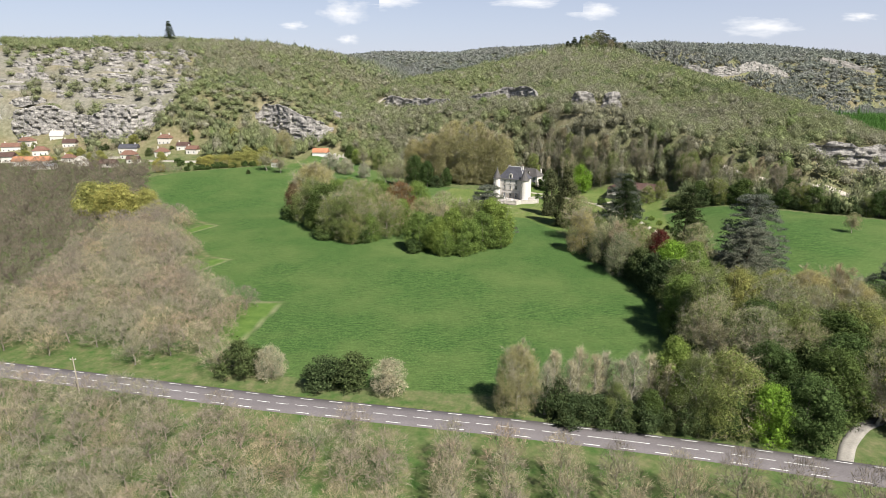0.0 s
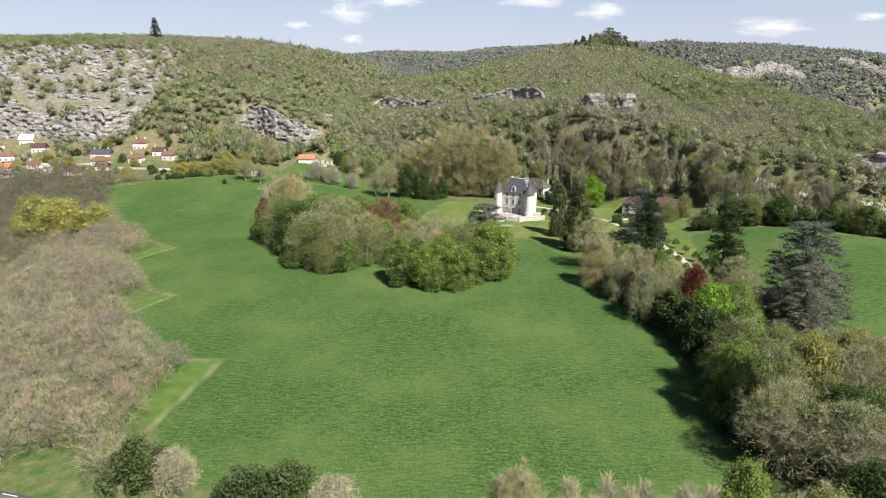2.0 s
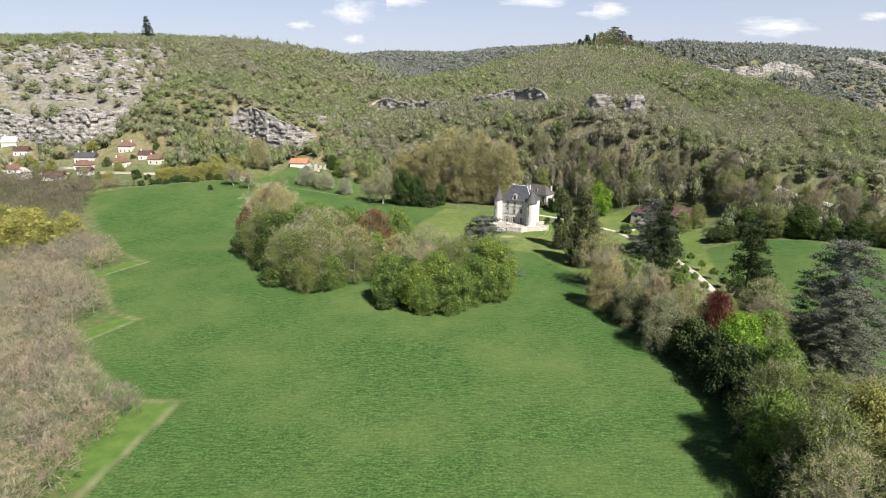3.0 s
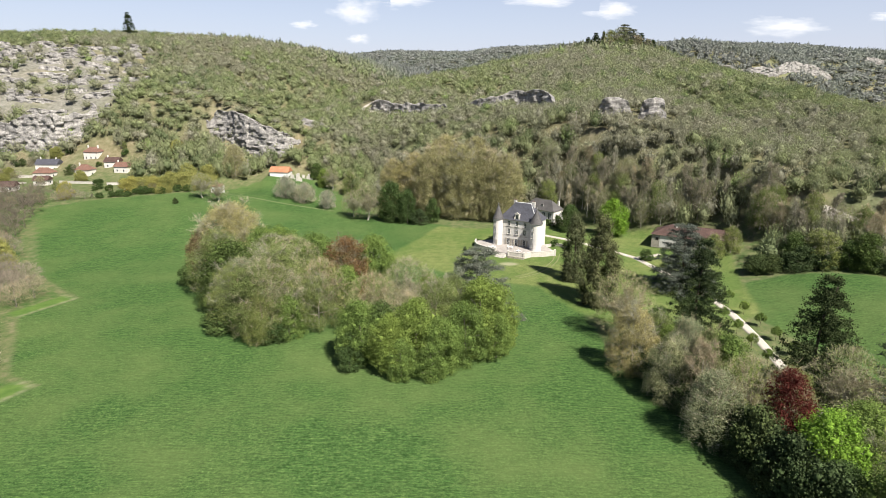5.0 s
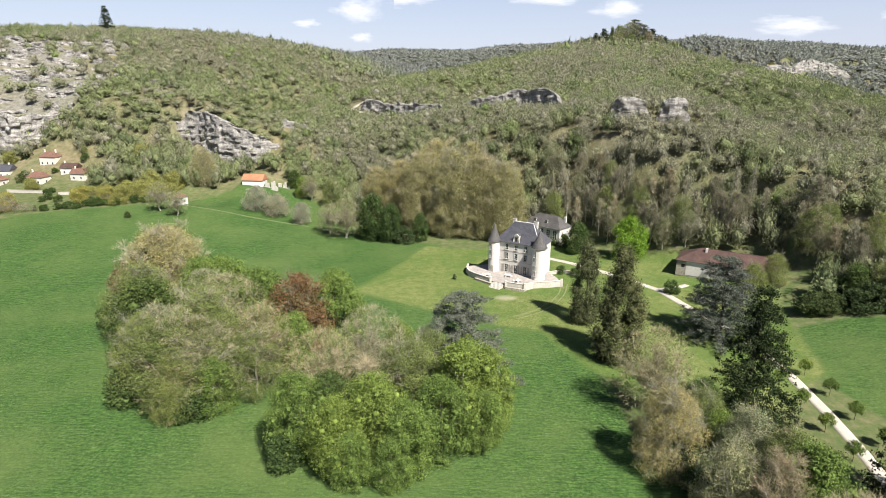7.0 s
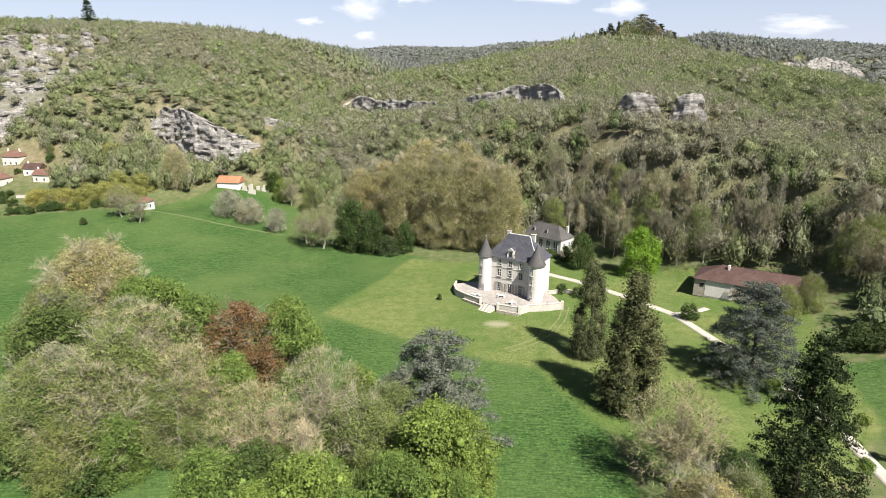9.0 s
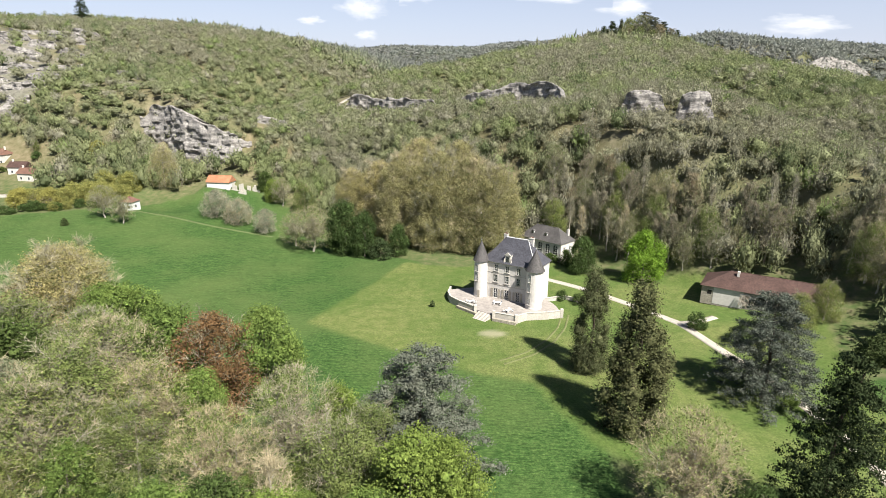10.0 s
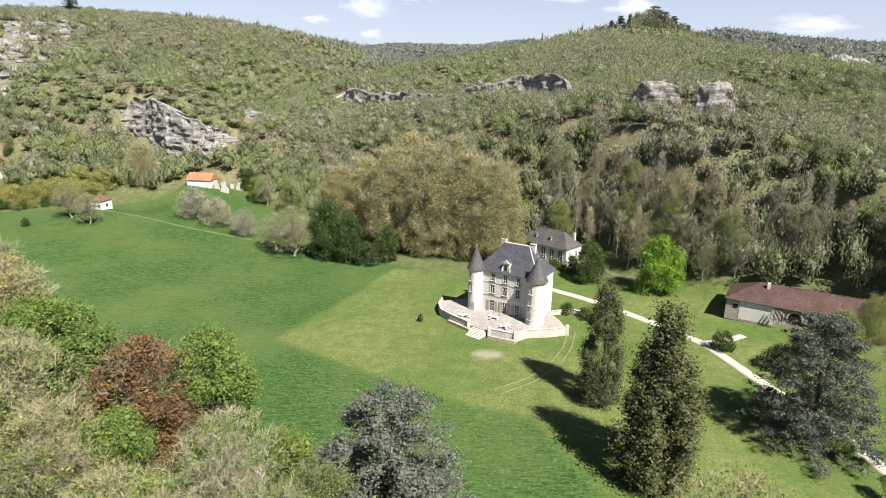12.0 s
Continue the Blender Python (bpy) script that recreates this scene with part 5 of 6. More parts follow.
CLEARINGS = [(-96, 447, 13), (-118, 411, 8), (57, 377, 13), (101, 338, 9), (109, 333, 9), (117, 328, 9), (125, 323, 9)]
BARE_LINES = [([(p[0], p[1] - 5) for p in c[0]], 7.0 if "distant" in c[1] else 6.5 if "band" in c[1] or "outcrop" in c[1] else 3.5) for c in CLIFFS] + [([(-30, 570), (-58, 583), (-66, 590), (-58, 608)], 5.0), ([(152, 314), (158, 306), (174, 288), (194, 278), (230, 265), (320, 239)], 4.5)]
VILLAGE = [(-390, 395), (-195, 395), (-195, 478), (-260, 478), (-390, 482)]
build_woods()


# ---- cliffs ----
def cliff(stations, label, seed, bulge=1.6, lean=0.12):
    """A rock face along plan points (x, y, foot, crest): ledged, cracked and ragged at its crest, with its back run into the hill."""
    st = np.array(stations, float)
    big = np.max(st[:, 3] - st[:, 2]) > 12
    far = st[0, 1] > 900
    rows = 48 if big else 22
    d = np.r_[0, np.cumsum(np.hypot(*np.diff(st[:, :2], axis=0).T))]
    n = int(d[-1] / (2.0 if far else 0.6 if big else 0.5))
    s = np.linspace(0, d[-1], n)
    x, y, z0, z1 = (np.interp(s, d, st[:, k]) for k in range(4))
    t = np.stack([np.gradient(x), np.gradient(y)], -1)
    t /= np.linalg.norm(t, axis=1)[:, None]
    out = np.stack([t[:, 1], -t[:, 0]], -1)
    lift = height(x, y) - z0
    z0, z1 = z0 + lift, z1 + lift
    crest = z1 + (fbm(s, s * 0, 3.2, seed) * 1.0 + fbm(s, s * 0, 11, seed + 1) * 1.6) * np.clip((z1 - z0) / 8, 0.7, 1.3)
    run = min(8, 0.14 * d[-1])
    end = np.minimum(smooth(0, run, s), smooth(d[-1], d[-1] - run, s))
    crest = z0 + (crest - z0) * (0.3 + 0.7 * end)
    V = []
    for j in range(rows + 4):
        f = min(j / rows, 1.0)
        z = z0 - 3 + (crest - z0 + 3) * f
        q = z / 3.6 + 1.3 * fbm(s, z * 0.3, 12, seed) + 0.35 * fbm(s, z, 3, seed + 9)
        ledge = z * 0.5 + (np.floor(q) + smooth(0.35, 0.75, q - np.floor(q)) - q) * 1.8 + z * 0.5
        setback = (ledge - z0) * lean
        rough = fbm(s, z * 1.6, 1.5, seed + 2) * 0.75 + fbm(s, z * 1.3, 7.5, seed + 3) * bulge + fbm(s, z * 0.12, 2.4, seed + 4) * 1.0 - 1.5 * smooth(0.75, 1.2, fbm(s, z * 0.1, 3.6, seed + 8))
        notch = 1.6 * smooth(0.9, 1.5, fbm(s, z * 2.5, 9, seed + 6))
        # beds and upright joints split the face into blocks that stand out unevenly
        bed = np.floor(z / 2.3 + 0.8 * fbm(s, s * 0, 14, seed + 5))
        block = np.floor(s / 3.1 + 7.3 * np.sin(bed * 2.7 + seed) + 0.35 * fbm(s, z, 4, seed + 7))
        jut = np.mod(np.sin(bed * 12.99 + block * 78.23 + seed) * 4375.85, 1.0) * (1.7 if big else 1.3)
        back = (0, 0.8, 2.4, 6.0 if not big else 12.0)[max(0, j - rows)]
        drop = (0, -0.2, -1.2, -9.0 if not big else -6.0)[max(0, j - rows)]
        o = (rough * 0.6 + jut) * (1 if j <= rows else 0.4) - setback - notch - back
        V.append(np.stack([x + out[:, 0] * o, y + out[:, 1] * o, z + drop], -1))
    V = np.stack(V, 0)
    m, n = V.shape[:2]
    idx = np.arange(m * n).reshape(m, n)
    F = np.stack([idx[:-1, :-1], idx[:-1, 1:], idx[1:, 1:], idx[1:, :-1]], -1).reshape(-1, 4)
    me = mesh_np("cliff", V.reshape(-1, 3), F, M_CLIFF)
    return tagged(new("cliff", me), label, "cliff", "limestone cliffs", "structure")


for i, (pts, lab) in enumerate(CLIFFS):
    cliff(pts, lab, 1.0 + i * 0.7)


# ---- chateau ----
def arch_prism(bm, w, h, y0, y1, x=0.0, z=0.0, n=8):
    """An upright slab with a round head."""
    r = w / 2
    loop = [(-r, 0), (r, 0)] + [(r * math.cos(a), h - r + r * math.sin(a)) for a in np.linspace(0, math.pi, n)]
    lo, hi = [bm.verts.new((x + p, y0, z + q)) for p, q in loop], [bm.verts.new((x + p, y1, z + q)) for p, q in loop]
    k = len(loop)
    bm.faces.new(lo), bm.faces.new(hi[::-1])
    for i in range(k):
        bm.faces.new((lo[i], hi[i], hi[(i + 1) % k], lo[(i + 1) % k]))
    return bm


def window(root, m, w, h, shutters=False, surround=M_STONE, bars=(1, 3), arched=False):
    """A casement in the wall of root at the pose m (its sill's middle, looking out along -y)."""
    def put(name, bm, mat, parent, label=""):
        bmesh.ops.transform(bm, matrix=m, verts=bm.verts)
        return part(name, bm, mat, parent, label)
    bm = bmesh.new()
    if arched:
        pane = put("window", arch_prism(bm, w, h, -0.03, 0.05), M_GLASS, root)
        f = bmesh.new()
        for k in range(bars[0] + 2):
            xx = -w / 2 + w * k / (bars[0] + 1)
            box(f, xx - 0.05, xx + 0.05, -0.10, -0.02, 0, h - w / 2 * (0.9 if k in (0, bars[0] + 1) else 0.1))
        for k in range(bars[1] + 1):
            box(f, -w / 2, w / 2, -0.09, -0.02, h * 0.75 * k / bars[1] - 0.04, h * 0.75 * k / bars[1] + 0.04)
        put("frame", f, M_WHITE, pane)
        a = bmesh.new()
        for q in np.linspace(0, math.pi, 9):
            c = Matrix.Translation((w / 2 * 1.1 * math.cos(q), -0.08, h - w / 2 + w / 2 * 1.1 * math.sin(q))) @ Matrix.Rotation(-q, 4, "Y")
            bmesh.ops.create_cube(a, size=1, matrix=c @ Matrix.Diagonal((0.24, 0.16, w * 0.24, 1)))
        put("arch", a, surround, pane)
        return
    box(bm, -w / 2, w / 2, -0.02, 0.06, 0, h)
    pane = put("window", bm, M_GLASS, root)
    f = bmesh.new()
    for x in (-w / 2 + 0.04, w / 2 - 0.04, 0):
        box(f, x - 0.03, x + 0.03, -0.07, -0.018, 0, h)
    for k in range(bars[1] + 1):
        z = h * k / bars[1]
        box(f, -w / 2, w / 2, -0.06, -0.019, max(z - 0.02, 0), min(z + 0.02, h))
    put("frame", f, M_WHITE, pane)
    s = bmesh.new()
    box(s, -w / 2 - 0.16, -w / 2, -0.08, 0.05, -0.05, h + 0.02, 0.015)
    box(s, w / 2, w / 2 + 0.16, -0.08, 0.05, -0.05, h + 0.02, 0.015)
    box(s, -w / 2 - 0.2, w / 2 + 0.2, -0.1, 0.05, h + 0.02, h + 0.24, 0.015)
    put("surround", s, surround, pane)
    put("sill", box(bmesh.new(), -w / 2 - 0.3, w / 2 + 0.3, -0.24, 0.05, -0.18, -0.05, 0.02), surround, pane)
    if shutters:
        for sx in (-1, 1):
            b = bmesh.new()
            x = sx * (w / 2 + 0.26 + w * 0.27)
            box(b, x - w * 0.26, x + w * 0.26, -0.13, -0.07, 0, h, 0.01)
            for k in range(9):
                box(b, x - w * 0.2, x + w * 0.2, -0.15, -0.13, h * (k + 0.3) / 9.3, h * (k + 0.75) / 9.3)
            put("shutter", b, M_SHUTTER, pane, "beige louvred shutter")


def on_wall(x, y, z, yaw=0):
    return pose(x, y, z, 0, 0, yaw)


def slate_cone(r, z0, z1, n=28, courses=22):
    """A conical roof of stepped slate courses with a slight flare at the eaves."""
    rings = []
    for k in range(courses):
        f, g = k / courses, (k + 1) / courses
        rad = lambda q: r * (1 - q) + 0.28 * r * max(0, 0.2 - q) ** 1.3
        rings += [(rad(f) + 0.035, z0 + (z1 - z0) * f), (rad(g) + 0.02, z0 + (z1 - z0) * g)]
    rings[-1] = (0.05, z1)
    return lathe(bmesh.new(), rings, n)


def build_chateau():
    root = thing("chateau", pose(31.3, 332.3, 1.2, 0, 0, -30), "pale rendered three-storey chateau with two slate-capped round towers", "chateau")
    H = 11.0
    part("wall", box(bmesh.new(), 0.3, 17.1, 0.6, 10.2, -1.5, H), M_RENDER, root)
    part("cornice", box(bmesh.new(), 0.15, 17.25, 0.42, 10.38, H - 0.35, H, 0.08), M_STONE, root)
    for z in (4.15, 7.7):
        part("string_course", box(bmesh.new(), 1.2, 15.4, 0.52, 0.62, z, z + 0.2), M_STONE, root)
    # hipped slate roof, broken slope, in courses
    bm = bmesh.new()
    ex0, ex1, ey0, ey1 = -0.15, 17.55, 0.1, 10.7
    rx0, rx1, ry = 5.3, 12.2, 5.4
    top = 17.5
    prev = None
    n = 20
    for k in range(n):
        for e, f in enumerate((k / n, (k + 1) / n)):
            g = f + 0.06 * math.sin(math.pi * f) * -1
            z = H + (top - H) * g
            lift = 0.05 if e == 0 else 0.02
            loop = [(ex0 + (rx0 - ex0) * f - lift, ey0 + (ry - 0.05 - ey0) * f - lift, z), (ex1 + (rx1 - ex1) * f + lift, ey0 + (ry - 0.05 - ey0) * f - lift, z),
                    (ex1 + (rx1 - ex1) * f + lift, ey1 + (ry + 0.05 - ey1) * f + lift, z), (ex0 + (rx0 - ex0) * f - lift, ey1 + (ry + 0.05 - ey1) * f + lift, z)]
            ring = [bm.verts.new(p) for p in loop]
            if prev:
                for i in range(4):
                    bm.faces.new((prev[i], prev[(i + 1) % 4], ring[(i + 1) % 4], ring[i]))
            else:
                bm.faces.new(ring[::-1])
            prev = ring
    bm.faces.new(prev)
    roof = part("roof", bm, M_SLATE, root, "blue-grey slate hipped roof")
    # zinc ridge and hips
    def bar(a, b, r, name, mat, parent, label=""):
        a, b = Vector(a), Vector(b)
        bm = bmesh.new()
        bmesh.ops.create_cone(bm, cap_ends=True, segments=6, radius1=r, radius2=r, depth=(b - a).length, matrix=Matrix.Translation((a + b) / 2) @ (b - a).to_track_quat("Z", "Y").to_matrix().to_4x4())
        return part(name, bm, mat, parent, label)
    bar((rx0, ry, top + 0.05), (rx1, ry, top + 0.05), 0.14, "ridge", M_WHITE, roof, "pale zinc ridge")
    for cx, cy, rx in ((ex0, ey0, rx0), (ex1, ey0, rx1), (ex0, ey1, rx0), (ex1, ey1, rx1)):
        pts = []
        for k in range(6):
            f = k / 5
            pts.append((cx + (rx - cx) * f, cy + (ry - cy) * f, H + 0.06 + (top - H) * (f - 0.06 * math.sin(math.pi * f))))
        for a, b in zip(pts, pts[1:]):
            bar(a, b, 0.11, "hip", M_WHITE if cx > 5 and cy < 5 else M_OLDSLATE, roof)
    for x, y, w in ((4.6, 6.6, 1.1), (12.9, 6.3, 1.3)):
        c = part("chimney", box(bmesh.new(), x - w / 2, x + w / 2, y - 0.4, y + 0.4, 14.5, 17.9, 0.03), M_RENDER, root, "pale rendered chimney stack")
        part("chimney_cap", box(bmesh.new(), x - w / 2 - 0.12, x + w / 2 + 0.12, y - 0.5, y + 0.5, 17.9, 18.1, 0.04), M_STONE, c)
        for q in (-0.4, 0.0, 0.4):
            part("chimney_pot", lathe(bmesh.new(), [(0.14, 18.1), (0.11, 18.5)], 8, (x + q, y)), M_TILE_RED, c)
    # stone dormer
    dm = part("dormer", box(bmesh.new(), 7.35, 9.05, 0.55, 3.2, H + 0.2, H + 2.5, 0.03), M_STONE, roof, "white stone dormer window")
    bm = bmesh.new()
    hull(bm, [(7.1, 0.4, H + 2.5), (9.3, 0.4, H + 2.5), (9.3, 0.75, H + 2.5), (7.1, 0.75, H + 2.5)], [(8.1, 0.4, H + 3.35), (8.3, 0.4, H + 3.35), (8.3, 0.75, H + 3.35), (8.1, 0.75, H + 3.35)])
    part("pediment", bm, M_STONE, dm)
    bm = bmesh.new()
    hull(bm, [(7.2, 0.76, H + 2.5), (9.2, 0.76, H + 2.5), (9.2, 3.9, H + 2.6), (7.2, 3.9, H + 2.6)], [(8.15, 0.76, H + 3.2), (8.25, 0.76, H + 3.2), (8.25, 4.2, H + 3.2), (8.15, 4.2, H + 3.2)])
    part("dormer_roof", bm, M_SLATE, dm)
    part("dormer_window", box(bmesh.new(), 7.75, 8.65, 0.5, 0.58, H + 0.6, H + 2.1), M_GLASS, dm)
    for sx in (7.15, 9.25):
        part("scroll", lathe(bmesh.new(), [(0.28, H + 0.2), (0.22, H + 0.9), (0.08, H + 1.5)], 8, (sx, 0.6)), M_STONE, dm)
    # facade openings
    for x in (4.7, 8.25, 11.8):
        window(root, on_wall(x, 0.58, 0.15), 1.25, 2.75, True, bars=(1, 4))
        window(root, on_wall(x, 0.58, 5.0), 1.15, 2.1)
        window(root, on_wall(x, 0.58, 8.35), 1.1, 1.85)
    for y in (5.0,):
        for z, h in ((1.1, 2.1), (5.0, 2.0), (8.35, 1.7)):
            window(root, on_wall(17.12, y, z, 90), 1.0, h)
    # towers
    for name, cx, cy, r, az in (("tower", 0.0, 0.0, 1.95, -100), ("tower", 17.1, -0.2, 2.3, -105)):
        tw = part(name, lathe(bmesh.new(), [(r + 0.06, -1.5), (r + 0.06, 0.4), (r, 0.5), (r, H - 0.45), (r + 0.16, H - 0.3), (r + 0.16, H)], 32), M_RENDER, root, "round rendered corner tower")
        tw.location = (cx, cy, 0)
        cap = part("tower_roof", slate_cone(r + 0.34, H, 17.0), M_OLDSLATE, tw, "weathered conical slate roof")
        part("finial", lathe(bmesh.new(), [(0.09, 16.9), (0.16, 17.15), (0.05, 17.35), (0.02, 18.0)], 8), M_METAL, cap)
        for z, h in ((8.0, 1.7), (5.1, 1.9)) + (((1.4, 1.6),) if cx > 5 else ()):
            a = radians(az)
            window(tw, on_wall((r - 0.04) * math.cos(a), (r - 0.04) * math.sin(a), z, az + 90), 0.8, h)
    part("tower_door", arch_prism(bmesh.new(), 0.9, 2.2, -2.02, -1.9, 0.35, 0.2), M_SHUTTER, root)
    for i in range(3):
        part("lightning_spike", lathe(bmesh.new(), [(0.03, top), (0.015, top + 1.0 - 0.2 * i)], 6, ((rx0, rx1, 8.7)[i], ry)), M_METAL, root)
    return root


build_chateau()


def wall_run(name, pts, thick, z0, z1, mat, parent, label="", cap=None):
    """A wall along plan points with straight pieces, one part each, with a coping."""
    for (ax, ay), (bx, by) in zip(pts, pts[1:]):
        ln, yaw = math.hypot(bx - ax, by - ay), math.atan2(by - ay, bx - ax)
        m = Matrix.Translation((ax, ay, 0)) @ Matrix.Rotation(yaw, 4, "Z")
        bm = box(bmesh.new(), -0.06, ln + 0.06, -thick / 2, thick / 2, z0, z1)
        bmesh.ops.transform(bm, matrix=m, verts=bm.verts)
        w = part(name, bm, mat, parent, label)
        if cap:
            bm = box(bmesh.new(), -0.1, ln + 0.1, -thick / 2 - 0.08, thick / 2 + 0.08, z1, z1 + 0.14, 0.02)
            bmesh.ops.transform(bm, matrix=m, verts=bm.verts)
            part("coping", bm, cap, w)


def build_terrace():
    root = thing("terrace", pose(0, 0, 0), "pale paved terrace with low stone walls and steps", "terrace", kind="structure")
    edge = [(22.4, 336.5), (21.8, 332.5), (22.6, 328.6), (25.0, 325.6), (30.6, 320.3), (34.2, 317.6), (40.6, 314.9), (43.5, 317.2), (49, 318.2), (53.4, 319.6), (52.5, 325.5), (49.5, 332), (33, 340)]
    bm = bmesh.new()
    hull(bm, [(x, y, -0.8) for x, y in edge], [(x, y, 1.2) for x, y in edge])
    part("paving", bm, plain("terrace_paving", (0.37, 0.335, 0.305), 0.92, 1.2, 0.2, 0.02, 0.22), root, "pale sandy terrace floor")
    wall_run("terrace_wall", edge[:4] + [(29.7, 321.1)], 0.4, -0.6, 2.0, M_STONE, root, "low pale terrace wall", M_STONE)
    wall_run("terrace_wall", [(34.6, 317.3)] + edge[6:10], 0.4, -0.6, 2.0, M_STONE, root, "low pale terrace wall", M_STONE)
    wall_run("rubble_base", [(24.6, 324.9), (29.9, 319.9)], 0.8, -0.6, 0.7, M_RUBBLE, root, "rubble retaining wall")
    wall_run("rubble_base", [(34.4, 316.4), (40.4, 313.9)], 0.8, -0.6, 0.7, M_RUBBLE, root, "rubble retaining wall")
    for x, y in ((29.7, 321.1), (34.6, 317.3), (40.6, 314.9), (53.4, 319.6)):
        part("pier", box(bmesh.new(), x - 0.4, x + 0.4, y - 0.4, y + 0.4, -0.6, 2.5, 0.05), M_STONE, root)
    m = pose(32.3, 319.0, 0, 0, 0, -36)
    for k in range(7):
        bm = box(bmesh.new(), -2.1, 2.1, -0.42 * (k + 1), -0.42 * k + 0.05, -0.5, 1.2 - 0.17 * (k + 1), 0.02)
        bmesh.ops.transform(bm, matrix=m, verts=bm.verts)
        part("step", bm, M_STONE, root, "pale stone step")
    wall_run("garden_wall", [(50.2, 331.0), (56.5, 333.4), (61.5, 330.3)], 0.35, -0.3, 1.1, M_STONE, root, "low garden wall", M_STONE)
    wall_run("balustrade", [(46.5, 323.4), (49.0, 327.6)], 0.3, 1.0, 2.0, M_STONE, root, "stone balustrade", M_WHITE)
    return root


build_terrace()


def patio_set(x, y, yaw):
    root = thing("patio_table", pose(x, y, 1.2, 0, 0, yaw), "white garden table standing on the terrace", "table", "garden tables")
    part("tabletop", box(bmesh.new(), -0.9, 0.9, -0.5, 0.5, 0.70, 0.75, 0.015), M_WHITE, root)
    for sx in (-0.8, 0.8):
        for sy in (-0.42, 0.42):
            part("leg", box(bmesh.new(), sx - 0.03, sx + 0.03, sy - 0.03, sy + 0.03, 0, 0.70), M_WHITE, root)


def patio_chair(x, y, yaw):
    root = thing("garden_chair", pose(x, y, 1.2, 0, 0, yaw), "white garden chair standing on the terrace", "chair", "garden chairs")
    part("seat", box(bmesh.new(), -0.25, 0.25, -0.25, 0.25, 0.42, 0.46, 0.01), M_WHITE, root)
    part("backrest", box(bmesh.new(), -0.25, 0.25, 0.22, 0.26, 0.46, 0.95, 0.01), M_WHITE, root)
    for sx in (-0.22, 0.22):
        for sy in (-0.22, 0.22):
            part("leg", box(bmesh.new(), sx - 0.02, sx + 0.02, sy - 0.02, sy + 0.02, 0, 0.42), M_WHITE, root)


for x, y, yaw in ((28.6, 325.6, 20), (36.0, 325.0, -10), (38.8, 319.6, 40)):
    patio_set(x, y, yaw)
    for k in range(4):
        a = radians(yaw + 45 + 90 * k)
        patio_chair(x + 1.25 * math.cos(a), y + 1.05 * math.sin(a), math.degrees(a) - 90)


# ---- outbuildings and houses ----
def tiled_roof(root, w, d, h, rise, mat, over=0.35, hip0=0.0, hip1=0.0, courses=12, label=""):
    """A pitched roof in stepped courses; hip0 and hip1 set the ridge in from the ends."""
    bm = bmesh.new()
    prev = None
    for k in range(courses):
        for e, f in enumerate((k / courses, (k + 1) / courses)):
            z = h + rise * f
            lift = 0.06 if e == 0 else 0.02
            x0, x1 = -over + (hip0 + over) * f * (hip0 > 0), w + over - (hip1 + over) * f * (hip1 > 0)
            y0, y1 = -over + (d / 2 - 0.06 + over) * f - lift, d + over - (d / 2 - 0.06 + over) * f + lift
            ring = [bm.verts.new(p) for p in ((x0, y0, z), (x1, y0, z), (x1, y1, z), (x0, y1, z))]
            if prev:
                for i in range(4):
                    bm.faces.new((prev[i], prev[(i + 1) % 4], ring[(i + 1) % 4], ring[i]))
            else:
                bm.faces.new(ring[::-1])
            prev = ring
    bm.faces.new(prev)
    roof = part("roof", bm, mat, root, label)
    r = bmesh.new()
    box(r, max(hip0, 0) - 0.1, w - max(hip1, 0) + 0.1, d / 2 - 0.14, d / 2 + 0.14, h + rise - 0.03, h + rise + 0.09, 0.03)
    part("ridge", r, mat, roof)
    return roof


def gable(root, x, d, h, rise, mat, side):
    bm = bmesh.new()
    t = 0.3 * side
    hull(bm, [(x, 0, h - 0.02), (x, d, h - 0.02), (x - t, d, h - 0.02), (x - t, 0, h - 0.02)], [(x, d / 2 - 0.1, h + rise - 0.12), (x, d / 2 + 0.1, h + rise - 0.12), (x - t, d / 2 + 0.1, h + rise - 0.12), (x - t, d / 2 - 0.1, h + rise - 0.12)])
    bmesh.ops.recalc_face_normals(bm, faces=bm.faces)
    return part("gable", bm, mat, root)


